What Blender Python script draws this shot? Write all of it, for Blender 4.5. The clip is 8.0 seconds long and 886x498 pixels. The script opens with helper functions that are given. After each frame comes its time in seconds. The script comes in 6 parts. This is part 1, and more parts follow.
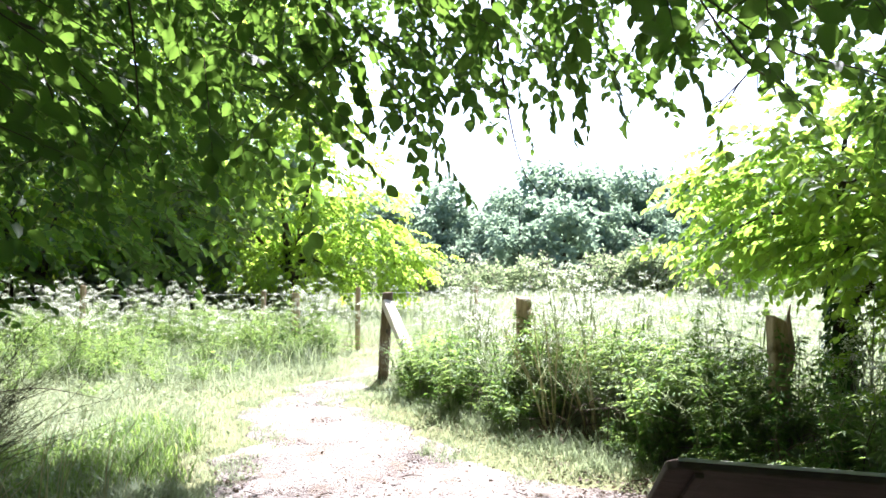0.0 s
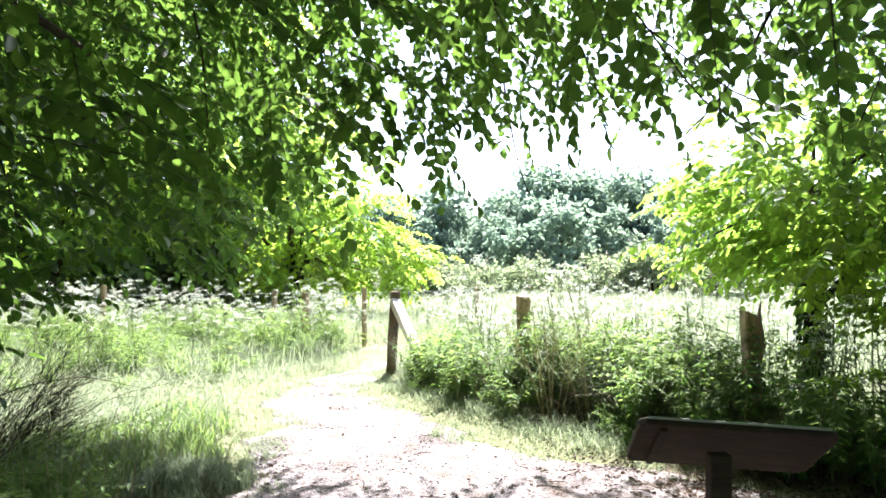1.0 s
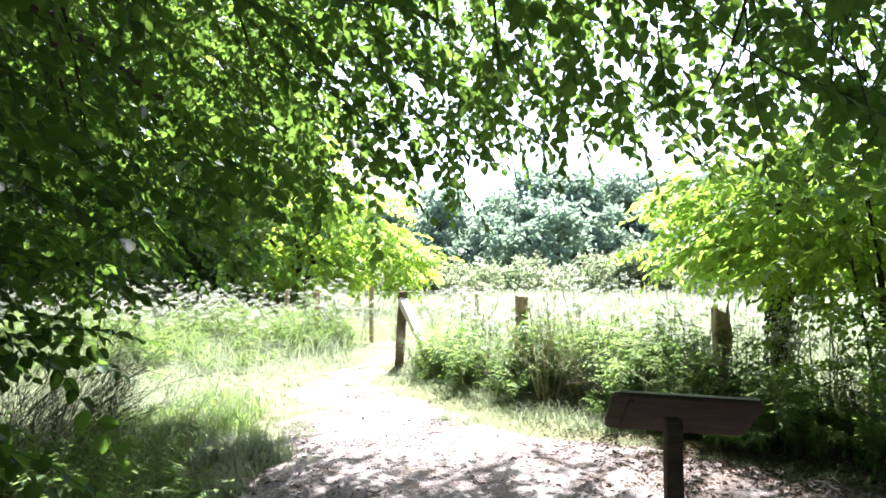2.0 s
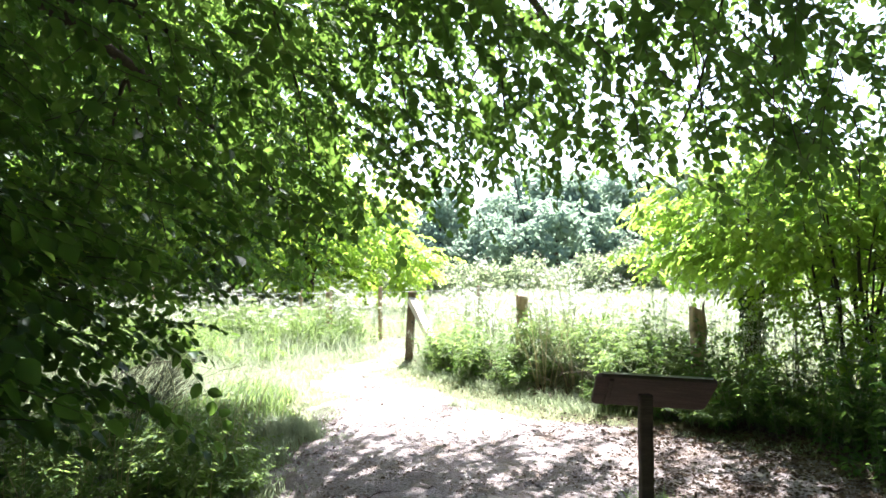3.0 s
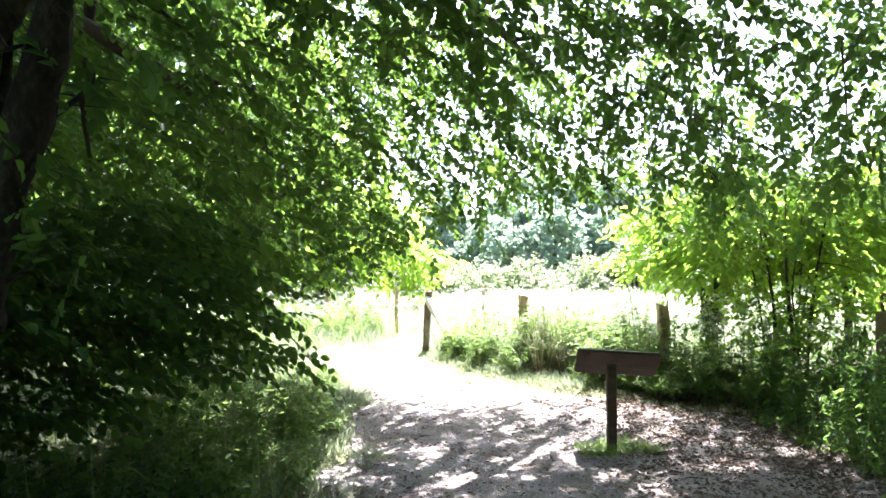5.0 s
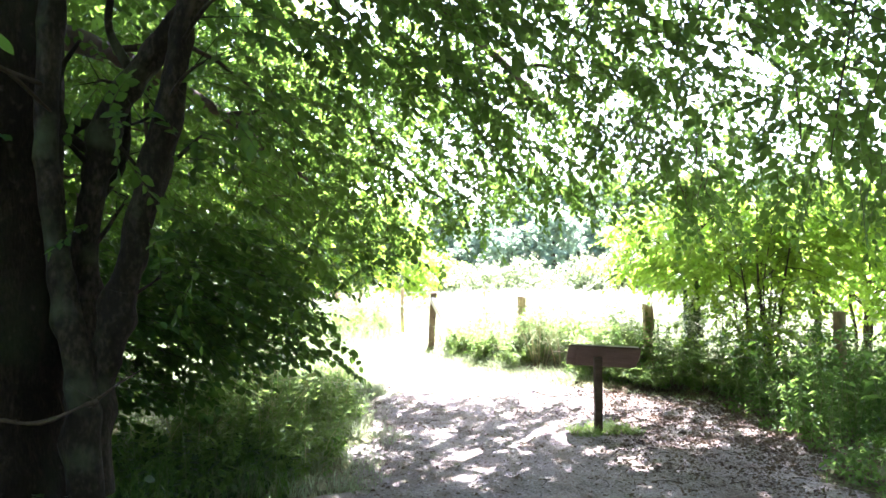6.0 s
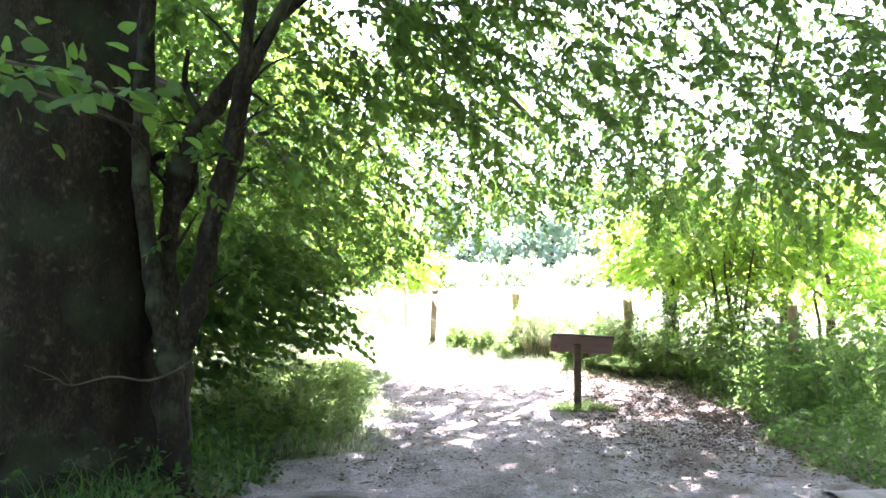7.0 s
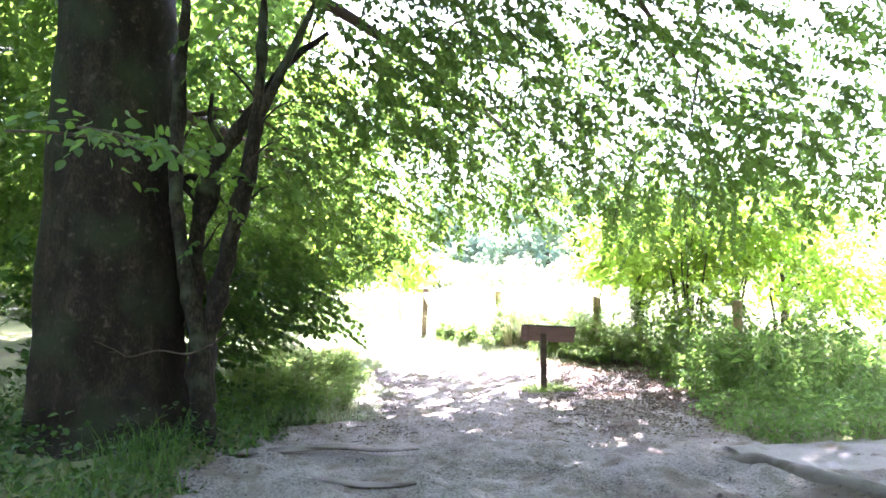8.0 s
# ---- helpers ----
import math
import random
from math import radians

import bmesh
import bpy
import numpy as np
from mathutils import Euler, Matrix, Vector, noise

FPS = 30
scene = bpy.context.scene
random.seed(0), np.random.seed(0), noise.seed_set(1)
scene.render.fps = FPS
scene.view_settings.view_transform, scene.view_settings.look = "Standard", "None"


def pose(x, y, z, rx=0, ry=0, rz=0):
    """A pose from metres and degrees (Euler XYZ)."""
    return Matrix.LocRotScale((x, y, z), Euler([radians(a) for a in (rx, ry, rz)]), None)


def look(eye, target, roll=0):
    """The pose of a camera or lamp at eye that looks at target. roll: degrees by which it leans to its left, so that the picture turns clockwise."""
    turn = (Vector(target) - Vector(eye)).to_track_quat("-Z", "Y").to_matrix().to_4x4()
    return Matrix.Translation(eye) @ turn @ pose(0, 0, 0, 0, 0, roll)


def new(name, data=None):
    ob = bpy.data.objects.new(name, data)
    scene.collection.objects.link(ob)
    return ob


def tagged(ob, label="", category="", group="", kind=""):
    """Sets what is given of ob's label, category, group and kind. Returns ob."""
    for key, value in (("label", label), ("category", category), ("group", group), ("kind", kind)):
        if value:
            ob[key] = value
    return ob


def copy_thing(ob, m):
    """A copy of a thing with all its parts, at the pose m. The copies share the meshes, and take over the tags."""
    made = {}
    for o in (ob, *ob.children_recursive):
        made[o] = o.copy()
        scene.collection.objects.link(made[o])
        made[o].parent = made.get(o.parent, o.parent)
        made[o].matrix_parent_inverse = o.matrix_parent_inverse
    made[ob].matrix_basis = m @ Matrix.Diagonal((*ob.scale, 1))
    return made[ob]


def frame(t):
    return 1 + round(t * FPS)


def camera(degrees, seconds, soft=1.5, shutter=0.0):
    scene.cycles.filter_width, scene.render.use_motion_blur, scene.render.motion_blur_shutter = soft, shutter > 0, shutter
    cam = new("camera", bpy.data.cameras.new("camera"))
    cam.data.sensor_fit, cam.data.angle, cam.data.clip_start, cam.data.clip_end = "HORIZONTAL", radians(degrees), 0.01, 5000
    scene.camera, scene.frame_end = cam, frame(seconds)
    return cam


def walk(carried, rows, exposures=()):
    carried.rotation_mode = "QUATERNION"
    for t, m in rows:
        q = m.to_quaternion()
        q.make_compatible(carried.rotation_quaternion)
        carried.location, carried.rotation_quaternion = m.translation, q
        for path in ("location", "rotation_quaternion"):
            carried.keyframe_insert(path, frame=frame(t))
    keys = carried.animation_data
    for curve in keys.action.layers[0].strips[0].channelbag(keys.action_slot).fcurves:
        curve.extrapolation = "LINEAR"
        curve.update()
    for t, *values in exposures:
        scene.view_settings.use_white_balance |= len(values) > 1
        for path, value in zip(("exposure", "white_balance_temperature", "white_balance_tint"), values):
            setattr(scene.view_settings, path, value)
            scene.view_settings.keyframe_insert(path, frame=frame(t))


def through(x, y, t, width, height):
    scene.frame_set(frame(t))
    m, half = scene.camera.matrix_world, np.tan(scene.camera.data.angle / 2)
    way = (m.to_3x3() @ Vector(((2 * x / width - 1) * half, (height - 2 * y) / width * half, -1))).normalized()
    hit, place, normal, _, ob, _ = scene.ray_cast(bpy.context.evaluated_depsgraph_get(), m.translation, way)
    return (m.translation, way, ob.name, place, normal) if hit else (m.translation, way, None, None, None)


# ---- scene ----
cam = camera(66.5, 8.0, soft=1.6)
METRES, EYE, TILT, LEAN, TURN = 8.0, 1.57, 1.9, 0.0, 0.0
ROWS = [
    (0.0, 0.0, 0.0, 0.0, -0.0, -0.0, 0.0),
    (0.5, -0.0071, -0.0365, 0.0006, -0.13, 0.03, 0.02),
    (1.0, -0.0132, -0.0802, 0.0025, -0.23, 0.03, 0.03),
    (1.5, -0.0194, -0.1303, 0.0068, -0.34, -0.03, 0.06),
    (3.0, -0.0446, -0.3005, 0.0215, -0.55, -0.18, 0.2),
    (3.5, -0.0528, -0.3584, 0.0259, -0.58, -0.19, 0.15),
    (4.0, -0.0616, -0.4219, 0.0306, -0.6, -0.21, 0.15),
    (4.5, -0.0713, -0.4864, 0.0342, -0.6, -0.21, 0.16),
    (6.0, -0.0957, -0.6751, 0.0532, -0.7, -0.29, 0.28),
    (6.5, -0.0992, -0.7469, 0.0597, -0.67, -0.37, 0.27),
    (7.0, -0.0962, -0.8244, 0.0593, -0.61, -0.4, 0.28),
    (7.5, -0.086, -0.9051, 0.0597, -0.6, -0.36, 0.34),
    (8.0, -0.066, -0.9873, 0.0631, -0.6, -0.36, 0.43),
]
STOPS = [(0.0, 2.62, 5800, 20), (1.5, 2.8, 5800, 20), (3.0, 2.98, 5800, 21), (4.5, 3.32, 5800, 21), (6.0, 4.22, 5800, 28), (7.0, 4.88, 5780, 33), (8.0, 5.13, 5780, 36)]
walk(cam, [(t, pose(0, 0, EYE, TILT, LEAN, TURN) @ pose(METRES * x, METRES * y, METRES * z, 90 + pitch, roll, yaw))
           for t, x, y, z, yaw, pitch, roll in ROWS], STOPS)

# ---- light ----
SUN_UP, SUN_AZ = 57.0, 13.0      # height and bearing (degrees right of straight ahead)
world = bpy.data.worlds.new("world")
scene.world = world
world.use_nodes = True
wn = world.node_tree.nodes
sky = wn.new("ShaderNodeTexSky")
sky.sky_type = "NISHITA"
sky.sun_disc = False
sky.sun_elevation, sky.sun_rotation = radians(SUN_UP), radians(SUN_AZ)
sky.air_density, sky.dust_density, sky.ozone_density = 1.0, 2.5, 1.0
wn["Background"].inputs["Strength"].default_value = 0.105
world.node_tree.links.new(sky.outputs["Color"], wn["Background"].inputs["Color"])
sun = bpy.data.lights.new("sun", "SUN")
sun.energy, sun.angle, sun.color = 5.0, radians(0.6), (1.0, 0.95, 0.86)
to_sun = Vector((math.sin(radians(SUN_AZ)) * math.cos(radians(SUN_UP)), math.cos(radians(SUN_AZ)) * math.cos(radians(SUN_UP)),
                 math.sin(radians(SUN_UP))))
new("sun", sun).matrix_world = look(to_sun * 60, (0, 0, 0))


# ---- materials ----
def shader(name):
    m = bpy.data.materials.new(name)
    m.use_nodes = True
    m.node_tree.nodes.clear()
    out = m.node_tree.nodes.new("ShaderNodeOutputMaterial")
    return m, m.node_tree.nodes, m.node_tree.links, out


def node(nodes, kind, **sets):
    n = nodes.new(kind)
    for key, value in sets.items():
        n.inputs[key].default_value = value
    return n


def ramp(nodes, stops):
    r = nodes.new("ShaderNodeValToRGB")
    while len(r.color_ramp.elements) < len(stops):
        r.color_ramp.elements.new(0.5)
    for e, (p, c) in zip(r.color_ramp.elements, stops):
        e.position, e.color = p, (*c, 1)
    return r


def leaf_material(name, dark, light, glow, through=0.5, rough=0.42):
    """Thin leaf: a satin face, and light that comes through from behind. Each leaf differs a little."""
    m, n, l, out = shader(name)
    geo = n.new("ShaderNodeNewGeometry")
    info = n.new("ShaderNodeObjectInfo")
    add = n.new("ShaderNodeMath"); add.operation = "ADD"
    l.new(geo.outputs["Random Per Island"], add.inputs[0]); l.new(info.outputs["Random"], add.inputs[1])
    fr = n.new("ShaderNodeMath"); fr.operation = "FRACT"
    l.new(add.outputs[0], fr.inputs[0])
    big = node(n, "ShaderNodeTexNoise", Scale=1.3, Detail=3.0)
    tc = n.new("ShaderNodeTexCoord")
    l.new(tc.outputs["Object"], big.inputs["Vector"])
    mixf = n.new("ShaderNodeMath"); mixf.operation = "MULTIPLY_ADD"
    l.new(fr.outputs[0], mixf.inputs[0]); mixf.inputs[1].default_value = 0.6
    l.new(big.outputs["Fac"], mixf.inputs[2])
    sc = n.new("ShaderNodeMath"); sc.operation = "MULTIPLY_ADD"
    l.new(mixf.outputs[0], sc.inputs[0]); sc.inputs[1].default_value = 0.9; sc.inputs[2].default_value = -0.22
    face = ramp(n, [(0.0, dark), (1.0, light)])
    back = ramp(n, [(0.0, tuple(0.7 * c for c in glow)), (1.0, glow)])
    l.new(sc.outputs[0], face.inputs[0]); l.new(sc.outputs[0], back.inputs[0])
    fine = node(n, "ShaderNodeTexNoise", Scale=160.0, Detail=2.0)
    l.new(tc.outputs["Object"], fine.inputs["Vector"])
    bump = node(n, "ShaderNodeBump", Strength=0.25, Distance=0.004)
    l.new(fine.outputs["Fac"], bump.inputs["Height"])
    p = node(n, "ShaderNodeBsdfPrincipled", Roughness=rough)
    p.inputs["Specular IOR Level"].default_value = 0.2
    l.new(face.outputs[0], p.inputs["Base Color"]); l.new(bump.outputs[0], p.inputs["Normal"])
    t = n.new("ShaderNodeBsdfTranslucent")
    l.new(back.outputs[0], t.inputs["Color"])
    mix = n.new("ShaderNodeMixShader"); mix.inputs[0].default_value = through
    l.new(p.outputs[0], mix.inputs[1]); l.new(t.outputs[0], mix.inputs[2]); l.new(mix.outputs[0], out.inputs[0])
    return m


def rough_material(name, stops, scale=6.0, fine=60.0, rough=0.85, bump=0.5, depth=0.01, stretch=(1, 1, 1), spots=None, per_piece=0.0):
    """Wood, bark, soil, stone: colours by noise at two scales, with relief. spots: a list of (colour, scale, from, to)."""
    m, n, l, out = shader(name)
    tc = n.new("ShaderNodeTexCoord")
    mp = n.new("ShaderNodeMapping"); mp.inputs["Scale"].default_value = stretch
    l.new(tc.outputs["Object"], mp.inputs["Vector"])
    a = node(n, "ShaderNodeTexNoise", Scale=scale, Detail=6.0, Roughness=0.6)
    b = node(n, "ShaderNodeTexNoise", Scale=fine, Detail=5.0, Roughness=0.65)
    l.new(mp.outputs[0], a.inputs["Vector"]); l.new(mp.outputs[0], b.inputs["Vector"])
    mx = n.new("ShaderNodeMath"); mx.operation = "MULTIPLY_ADD"
    l.new(b.outputs["Fac"], mx.inputs[0]); mx.inputs[1].default_value = 0.5
    half = n.new("ShaderNodeMath"); half.operation = "MULTIPLY"; half.inputs[1].default_value = 0.5
    l.new(a.outputs["Fac"], half.inputs[0]); l.new(half.outputs[0], mx.inputs[2])
    last = mx.outputs[0]
    if per_piece:
        geo = n.new("ShaderNodeNewGeometry")
        info = n.new("ShaderNodeObjectInfo")
        ad = n.new("ShaderNodeMath"); ad.operation = "ADD"
        l.new(geo.outputs["Random Per Island"], ad.inputs[0]); l.new(info.outputs["Random"], ad.inputs[1])
        fr = n.new("ShaderNodeMath"); fr.operation = "FRACT"; l.new(ad.outputs[0], fr.inputs[0])
        pp = n.new("ShaderNodeMath"); pp.operation = "MULTIPLY_ADD"
        l.new(fr.outputs[0], pp.inputs[0]); pp.inputs[1].default_value = per_piece; l.new(last, pp.inputs[2])
        sh = n.new("ShaderNodeMath"); sh.operation = "SUBTRACT"; sh.inputs[1].default_value = per_piece / 2
        l.new(pp.outputs[0], sh.inputs[0]); last = sh.outputs[0]
    r = ramp(n, stops)
    l.new(last, r.inputs[0])
    colour = r.outputs[0]
    if spots:
      for c, sc, lo, hi in spots:
        v = node(n, "ShaderNodeTexNoise", Scale=sc, Detail=4.0)
        l.new(tc.outputs["Object"], v.inputs["Vector"])
        mr = node(n, "ShaderNodeMapRange", **{"From Min": lo, "From Max": hi})
        l.new(v.outputs["Fac"], mr.inputs["Value"])
        mc = n.new("ShaderNodeMix"); mc.data_type = "RGBA"
        l.new(mr.outputs[0], mc.inputs[0]); l.new(colour, mc.inputs[6]); mc.inputs[7].default_value = (*c, 1)
        colour = mc.outputs[2]
    bp = node(n, "ShaderNodeBump", Strength=bump, Distance=depth)
    l.new(mx.outputs[0], bp.inputs["Height"])
    p = node(n, "ShaderNodeBsdfPrincipled", Roughness=rough)
    p.inputs["Specular IOR Level"].default_value = 0.14
    l.new(colour, p.inputs["Base Color"]); l.new(bp.outputs[0], p.inputs["Normal"]); l.new(p.outputs[0], out.inputs[0])
    return m


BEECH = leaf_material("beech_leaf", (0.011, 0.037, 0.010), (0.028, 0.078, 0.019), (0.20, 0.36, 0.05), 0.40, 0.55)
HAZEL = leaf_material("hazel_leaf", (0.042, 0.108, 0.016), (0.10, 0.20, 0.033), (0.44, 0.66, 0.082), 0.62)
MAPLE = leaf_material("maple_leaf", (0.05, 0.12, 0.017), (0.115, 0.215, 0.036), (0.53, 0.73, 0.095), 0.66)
# distance haze is mixed into these two leaf colours: lifted darks, greyer green
HAZED_WOOD_LEAF = leaf_material("hazed_far_foliage", (0.095, 0.145, 0.10), (0.16, 0.22, 0.15), (0.30, 0.41, 0.26), 0.55, 0.9)
HAZED_HAWTHORN = leaf_material("hawthorn_bush", (0.12, 0.165, 0.085), (0.18, 0.22, 0.115), (0.29, 0.36, 0.17), 0.58, 0.95)
BLOSSOM = leaf_material("pale_blossom", (0.25, 0.23, 0.165), (0.34, 0.32, 0.235), (0.33, 0.30, 0.21), 0.5, 0.9)
HERB = leaf_material("herb_leaf", (0.04, 0.09, 0.021), (0.10, 0.185, 0.05), (0.36, 0.52, 0.115), 0.42, 0.6)
# nettle green, darker than HERB: the bank's shade is put into the colour
SHADED_NETTLE_LEAF = leaf_material("shaded_nettle_leaf", (0.026, 0.07, 0.017), (0.065, 0.14, 0.037), (0.24, 0.42, 0.075), 0.42, 0.55)
IVY = leaf_material("ivy_leaf", (0.025, 0.06, 0.015), (0.05, 0.10, 0.025), (0.10, 0.18, 0.03), 0.25, 0.3)
GRASS = leaf_material("grass", (0.14, 0.185, 0.10), (0.25, 0.295, 0.185), (0.38, 0.45, 0.24), 0.42, 0.55)
HAY = leaf_material("meadow_grass", (0.13, 0.19, 0.085), (0.33, 0.36, 0.22), (0.40, 0.45, 0.26), 0.4, 0.6)
UMBEL = leaf_material("white_floret", (0.46, 0.49, 0.36), (0.74, 0.75, 0.64), (0.55, 0.58, 0.46), 0.35, 0.7)
STALK = leaf_material("green_stalk", (0.13, 0.19, 0.07), (0.26, 0.30, 0.14), (0.25, 0.3, 0.12), 0.2, 0.6)
DRY = leaf_material("dry_stalk", (0.28, 0.26, 0.12), (0.50, 0.47, 0.26), (0.4, 0.36, 0.18), 0.25, 0.7)
STALK_DARK = rough_material("olive_twig", [(0.3, (0.05, 0.058, 0.028)), (0.7, (0.135, 0.135, 0.072))], 9.0, 60.0)
LITTER = leaf_material("dead_leaf", (0.06, 0.043, 0.031), (0.17, 0.125, 0.085), (0.13, 0.085, 0.05), 0.12, 0.7)
# both barks are darkened to near black, standing for the trunks' shaded side
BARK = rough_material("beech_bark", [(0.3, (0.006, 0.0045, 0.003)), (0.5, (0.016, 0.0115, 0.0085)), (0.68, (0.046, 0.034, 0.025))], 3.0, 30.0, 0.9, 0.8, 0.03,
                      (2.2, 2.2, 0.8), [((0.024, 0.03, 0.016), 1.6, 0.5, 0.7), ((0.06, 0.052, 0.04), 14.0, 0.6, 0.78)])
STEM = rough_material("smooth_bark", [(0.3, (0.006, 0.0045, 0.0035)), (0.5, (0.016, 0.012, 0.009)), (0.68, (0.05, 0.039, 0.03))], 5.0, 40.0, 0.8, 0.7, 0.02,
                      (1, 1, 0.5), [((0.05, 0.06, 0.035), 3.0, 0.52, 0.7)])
TWIG = rough_material("twig_bark", [(0.3, (0.03, 0.022, 0.017)), (0.7, (0.085, 0.065, 0.048))], 9.0, 60.0)
# bleached wood, whitened further so that full sun is in the colour
BLEACHED_SUNLIT = rough_material("bleached_sunlit_timber", [(0.2, (0.42, 0.36, 0.31)), (0.5, (0.60, 0.54, 0.49)), (0.8, (0.74, 0.69, 0.65))], 7.0, 45.0, 0.85, 0.6, 0.012, (3, 3, 0.25))
POST = rough_material("weathered_post", [(0.2, (0.16, 0.11, 0.065)), (0.5, (0.32, 0.23, 0.145)), (0.8, (0.46, 0.36, 0.25))], 7.0, 45.0, 0.85, 0.6, 0.012,
                      (3, 3, 0.25), [((0.16, 0.17, 0.09), 5.0, 0.55, 0.72)])
DARKPOST = rough_material("dark_post", [(0.2, (0.065, 0.047, 0.035)), (0.5, (0.135, 0.098, 0.07)), (0.8, (0.27, 0.205, 0.15))], 7.0, 45.0, 0.9, 0.6, 0.012, (3, 3, 0.25))
BOARD = rough_material("stained_board", [(0.2, (0.034, 0.025, 0.019)), (0.5, (0.076, 0.056, 0.044)), (0.8, (0.15, 0.115, 0.093))], 6.0, 50.0, 0.75, 0.35, 0.006, (0.4, 4, 4))
METAL = rough_material("dull_frame", [(0.3, (0.03, 0.027, 0.025)), (0.7, (0.07, 0.06, 0.055))], 12.0, 90.0, 0.4, 0.2, 0.003)
PANEL = rough_material("printed_panel", [(0.3, (0.45, 0.48, 0.40)), (0.7, (0.62, 0.63, 0.55))], 3.0, 40.0, 0.35, 0.05, 0.002)
WIRE = rough_material("fence_wire", [(0.3, (0.25, 0.25, 0.25)), (0.7, (0.42, 0.42, 0.41))], 20.0, 90.0, 0.45, 0.1, 0.002)
STONE = rough_material("pebble", [(0.25, (0.14, 0.12, 0.11)), (0.5, (0.27, 0.245, 0.235)), (0.8, (0.42, 0.39, 0.38))], 9.0, 80.0, 0.8, 0.4, 0.004, per_piece=0.5)
SOIL = rough_material("packed_path", [(0.34, (0.05, 0.04, 0.036)), (0.43, (0.155, 0.132, 0.118)), (0.53, (0.26, 0.231, 0.212)), (0.70, (0.35, 0.321, 0.303))], 1.5, 40.0, 0.9, 1.0, 0.08,
                      spots=[((0.13, 0.10, 0.078), 0.9, 0.54, 0.72), ((0.165, 0.132, 0.105), 3.4, 0.54, 0.68), ((0.07, 0.056, 0.048), 22.0, 0.62, 0.7)])
TURF = rough_material("turf", [(0.25, (0.08, 0.085, 0.04)), (0.5, (0.14, 0.15, 0.07)), (0.75, (0.23, 0.225, 0.12))], 0.9, 30.0, 0.95, 0.8, 0.04,
                      spots=[((0.10, 0.075, 0.055), 0.7, 0.55, 0.7)])
ROOT = rough_material("worn_root", [(0.3, (0.05, 0.041, 0.034)), (0.5, (0.11, 0.092, 0.08)), (0.72, (0.20, 0.175, 0.155))], 5.0, 60.0, 0.85, 0.8, 0.02,
                      spots=[((0.19, 0.165, 0.152), 2.2, 0.45, 0.6)])
# paler copy of POST: sunlight is put into the timber colour
SUNLIT_POST = rough_material("sunny_post", [(0.25, (0.16, 0.11, 0.065)), (0.5, (0.40, 0.30, 0.19)), (0.75, (0.60, 0.48, 0.34))], 7.0, 45.0, 0.85, 0.6, 0.012, (3, 3, 0.25),
                          [((0.10, 0.075, 0.045), 6.0, 0.52, 0.66)])
FLAG = rough_material("pale_slab", [(0.25, (0.13, 0.112, 0.10)), (0.5, (0.22, 0.20, 0.187)), (0.8, (0.31, 0.29, 0.275))], 2.0, 40.0, 0.9, 0.8, 0.03,
                      spots=[((0.12, 0.095, 0.072), 2.6, 0.55, 0.7)])

# ---- mesh tools ----
rng = np.random.default_rng(7)


class Soup:
    """Collects points and faces of one mesh."""

    def __init__(self):
        self.v, self.f, self.n = [], [], 0

    def add(self, verts, faces):
        verts, faces = np.asarray(verts, float).reshape(-1, 3), np.asarray(faces, int)
        self.v.append(verts)
        self.f.append(faces + self.n)
        self.n += len(verts)

    def mesh(self, name, material, smooth=False):
        me = bpy.data.meshes.new(name)
        v = np.concatenate(self.v)
        loops = np.concatenate([f.ravel() for f in self.f])
        sizes = np.concatenate([np.full(len(f), f.shape[1]) for f in self.f])
        me.vertices.add(len(v)); me.vertices.foreach_set("co", v.ravel())
        me.loops.add(len(loops)); me.loops.foreach_set("vertex_index", loops.astype(np.int32))
        me.polygons.add(len(sizes))
        me.polygons.foreach_set("loop_start", np.concatenate([[0], np.cumsum(sizes)[:-1]]).astype(np.int32))
        if smooth:
            me.polygons.foreach_set("use_smooth", np.ones(len(sizes), bool))
        me.update(calc_edges=True)
        me.validate()
        me.materials.append(material)
        return me


def part(name, made, material, parent=None, label="", smooth=False):
    """One mesh object out of a Soup, a bmesh or a mesh, under a thing or a part."""
    if isinstance(made, Soup):
        me = made.mesh(name, material, smooth)
    elif isinstance(made, bmesh.types.BMesh):
        me = bpy.data.meshes.new(name)
        if smooth:
            for f in made.faces:
                f.smooth = True
        made.to_mesh(me)
        made.free()
        me.materials.append(material)
    else:
        me = made
    ob = new(name, me)
    if parent is not None:
        ob.parent = parent
    return tagged(ob, label)


def thing(name, at=(0, 0, 0), label="", category="", group="", kind=""):
    ob = new(name)
    ob.location = at
    ob.empty_display_size = 0.1
    return tagged(ob, label, category, group, kind)


def unit(a):
    a = np.asarray(a, float)
    return a / np.maximum(np.linalg.norm(a, axis=-1, keepdims=True), 1e-9)


def curve_through(pts, steps=5):
    """A smooth line through points (Catmull-Rom)."""
    p = np.asarray(pts, float)
    p = np.vstack([2 * p[0] - p[1], p, 2 * p[-1] - p[-2]])
    out = []
    for i in range(1, len(p) - 2):
        for s in np.arange(steps) / steps:
            out.append(0.5 * (2 * p[i] + (p[i + 1] - p[i - 1]) * s + (2 * p[i - 1] - 5 * p[i] + 4 * p[i + 1] - p[i + 2]) * s ** 2
                              + (3 * p[i] - p[i - 1] - 3 * p[i + 1] + p[i + 2]) * s ** 3))
    out.append(p[-2])
    return np.array(out)


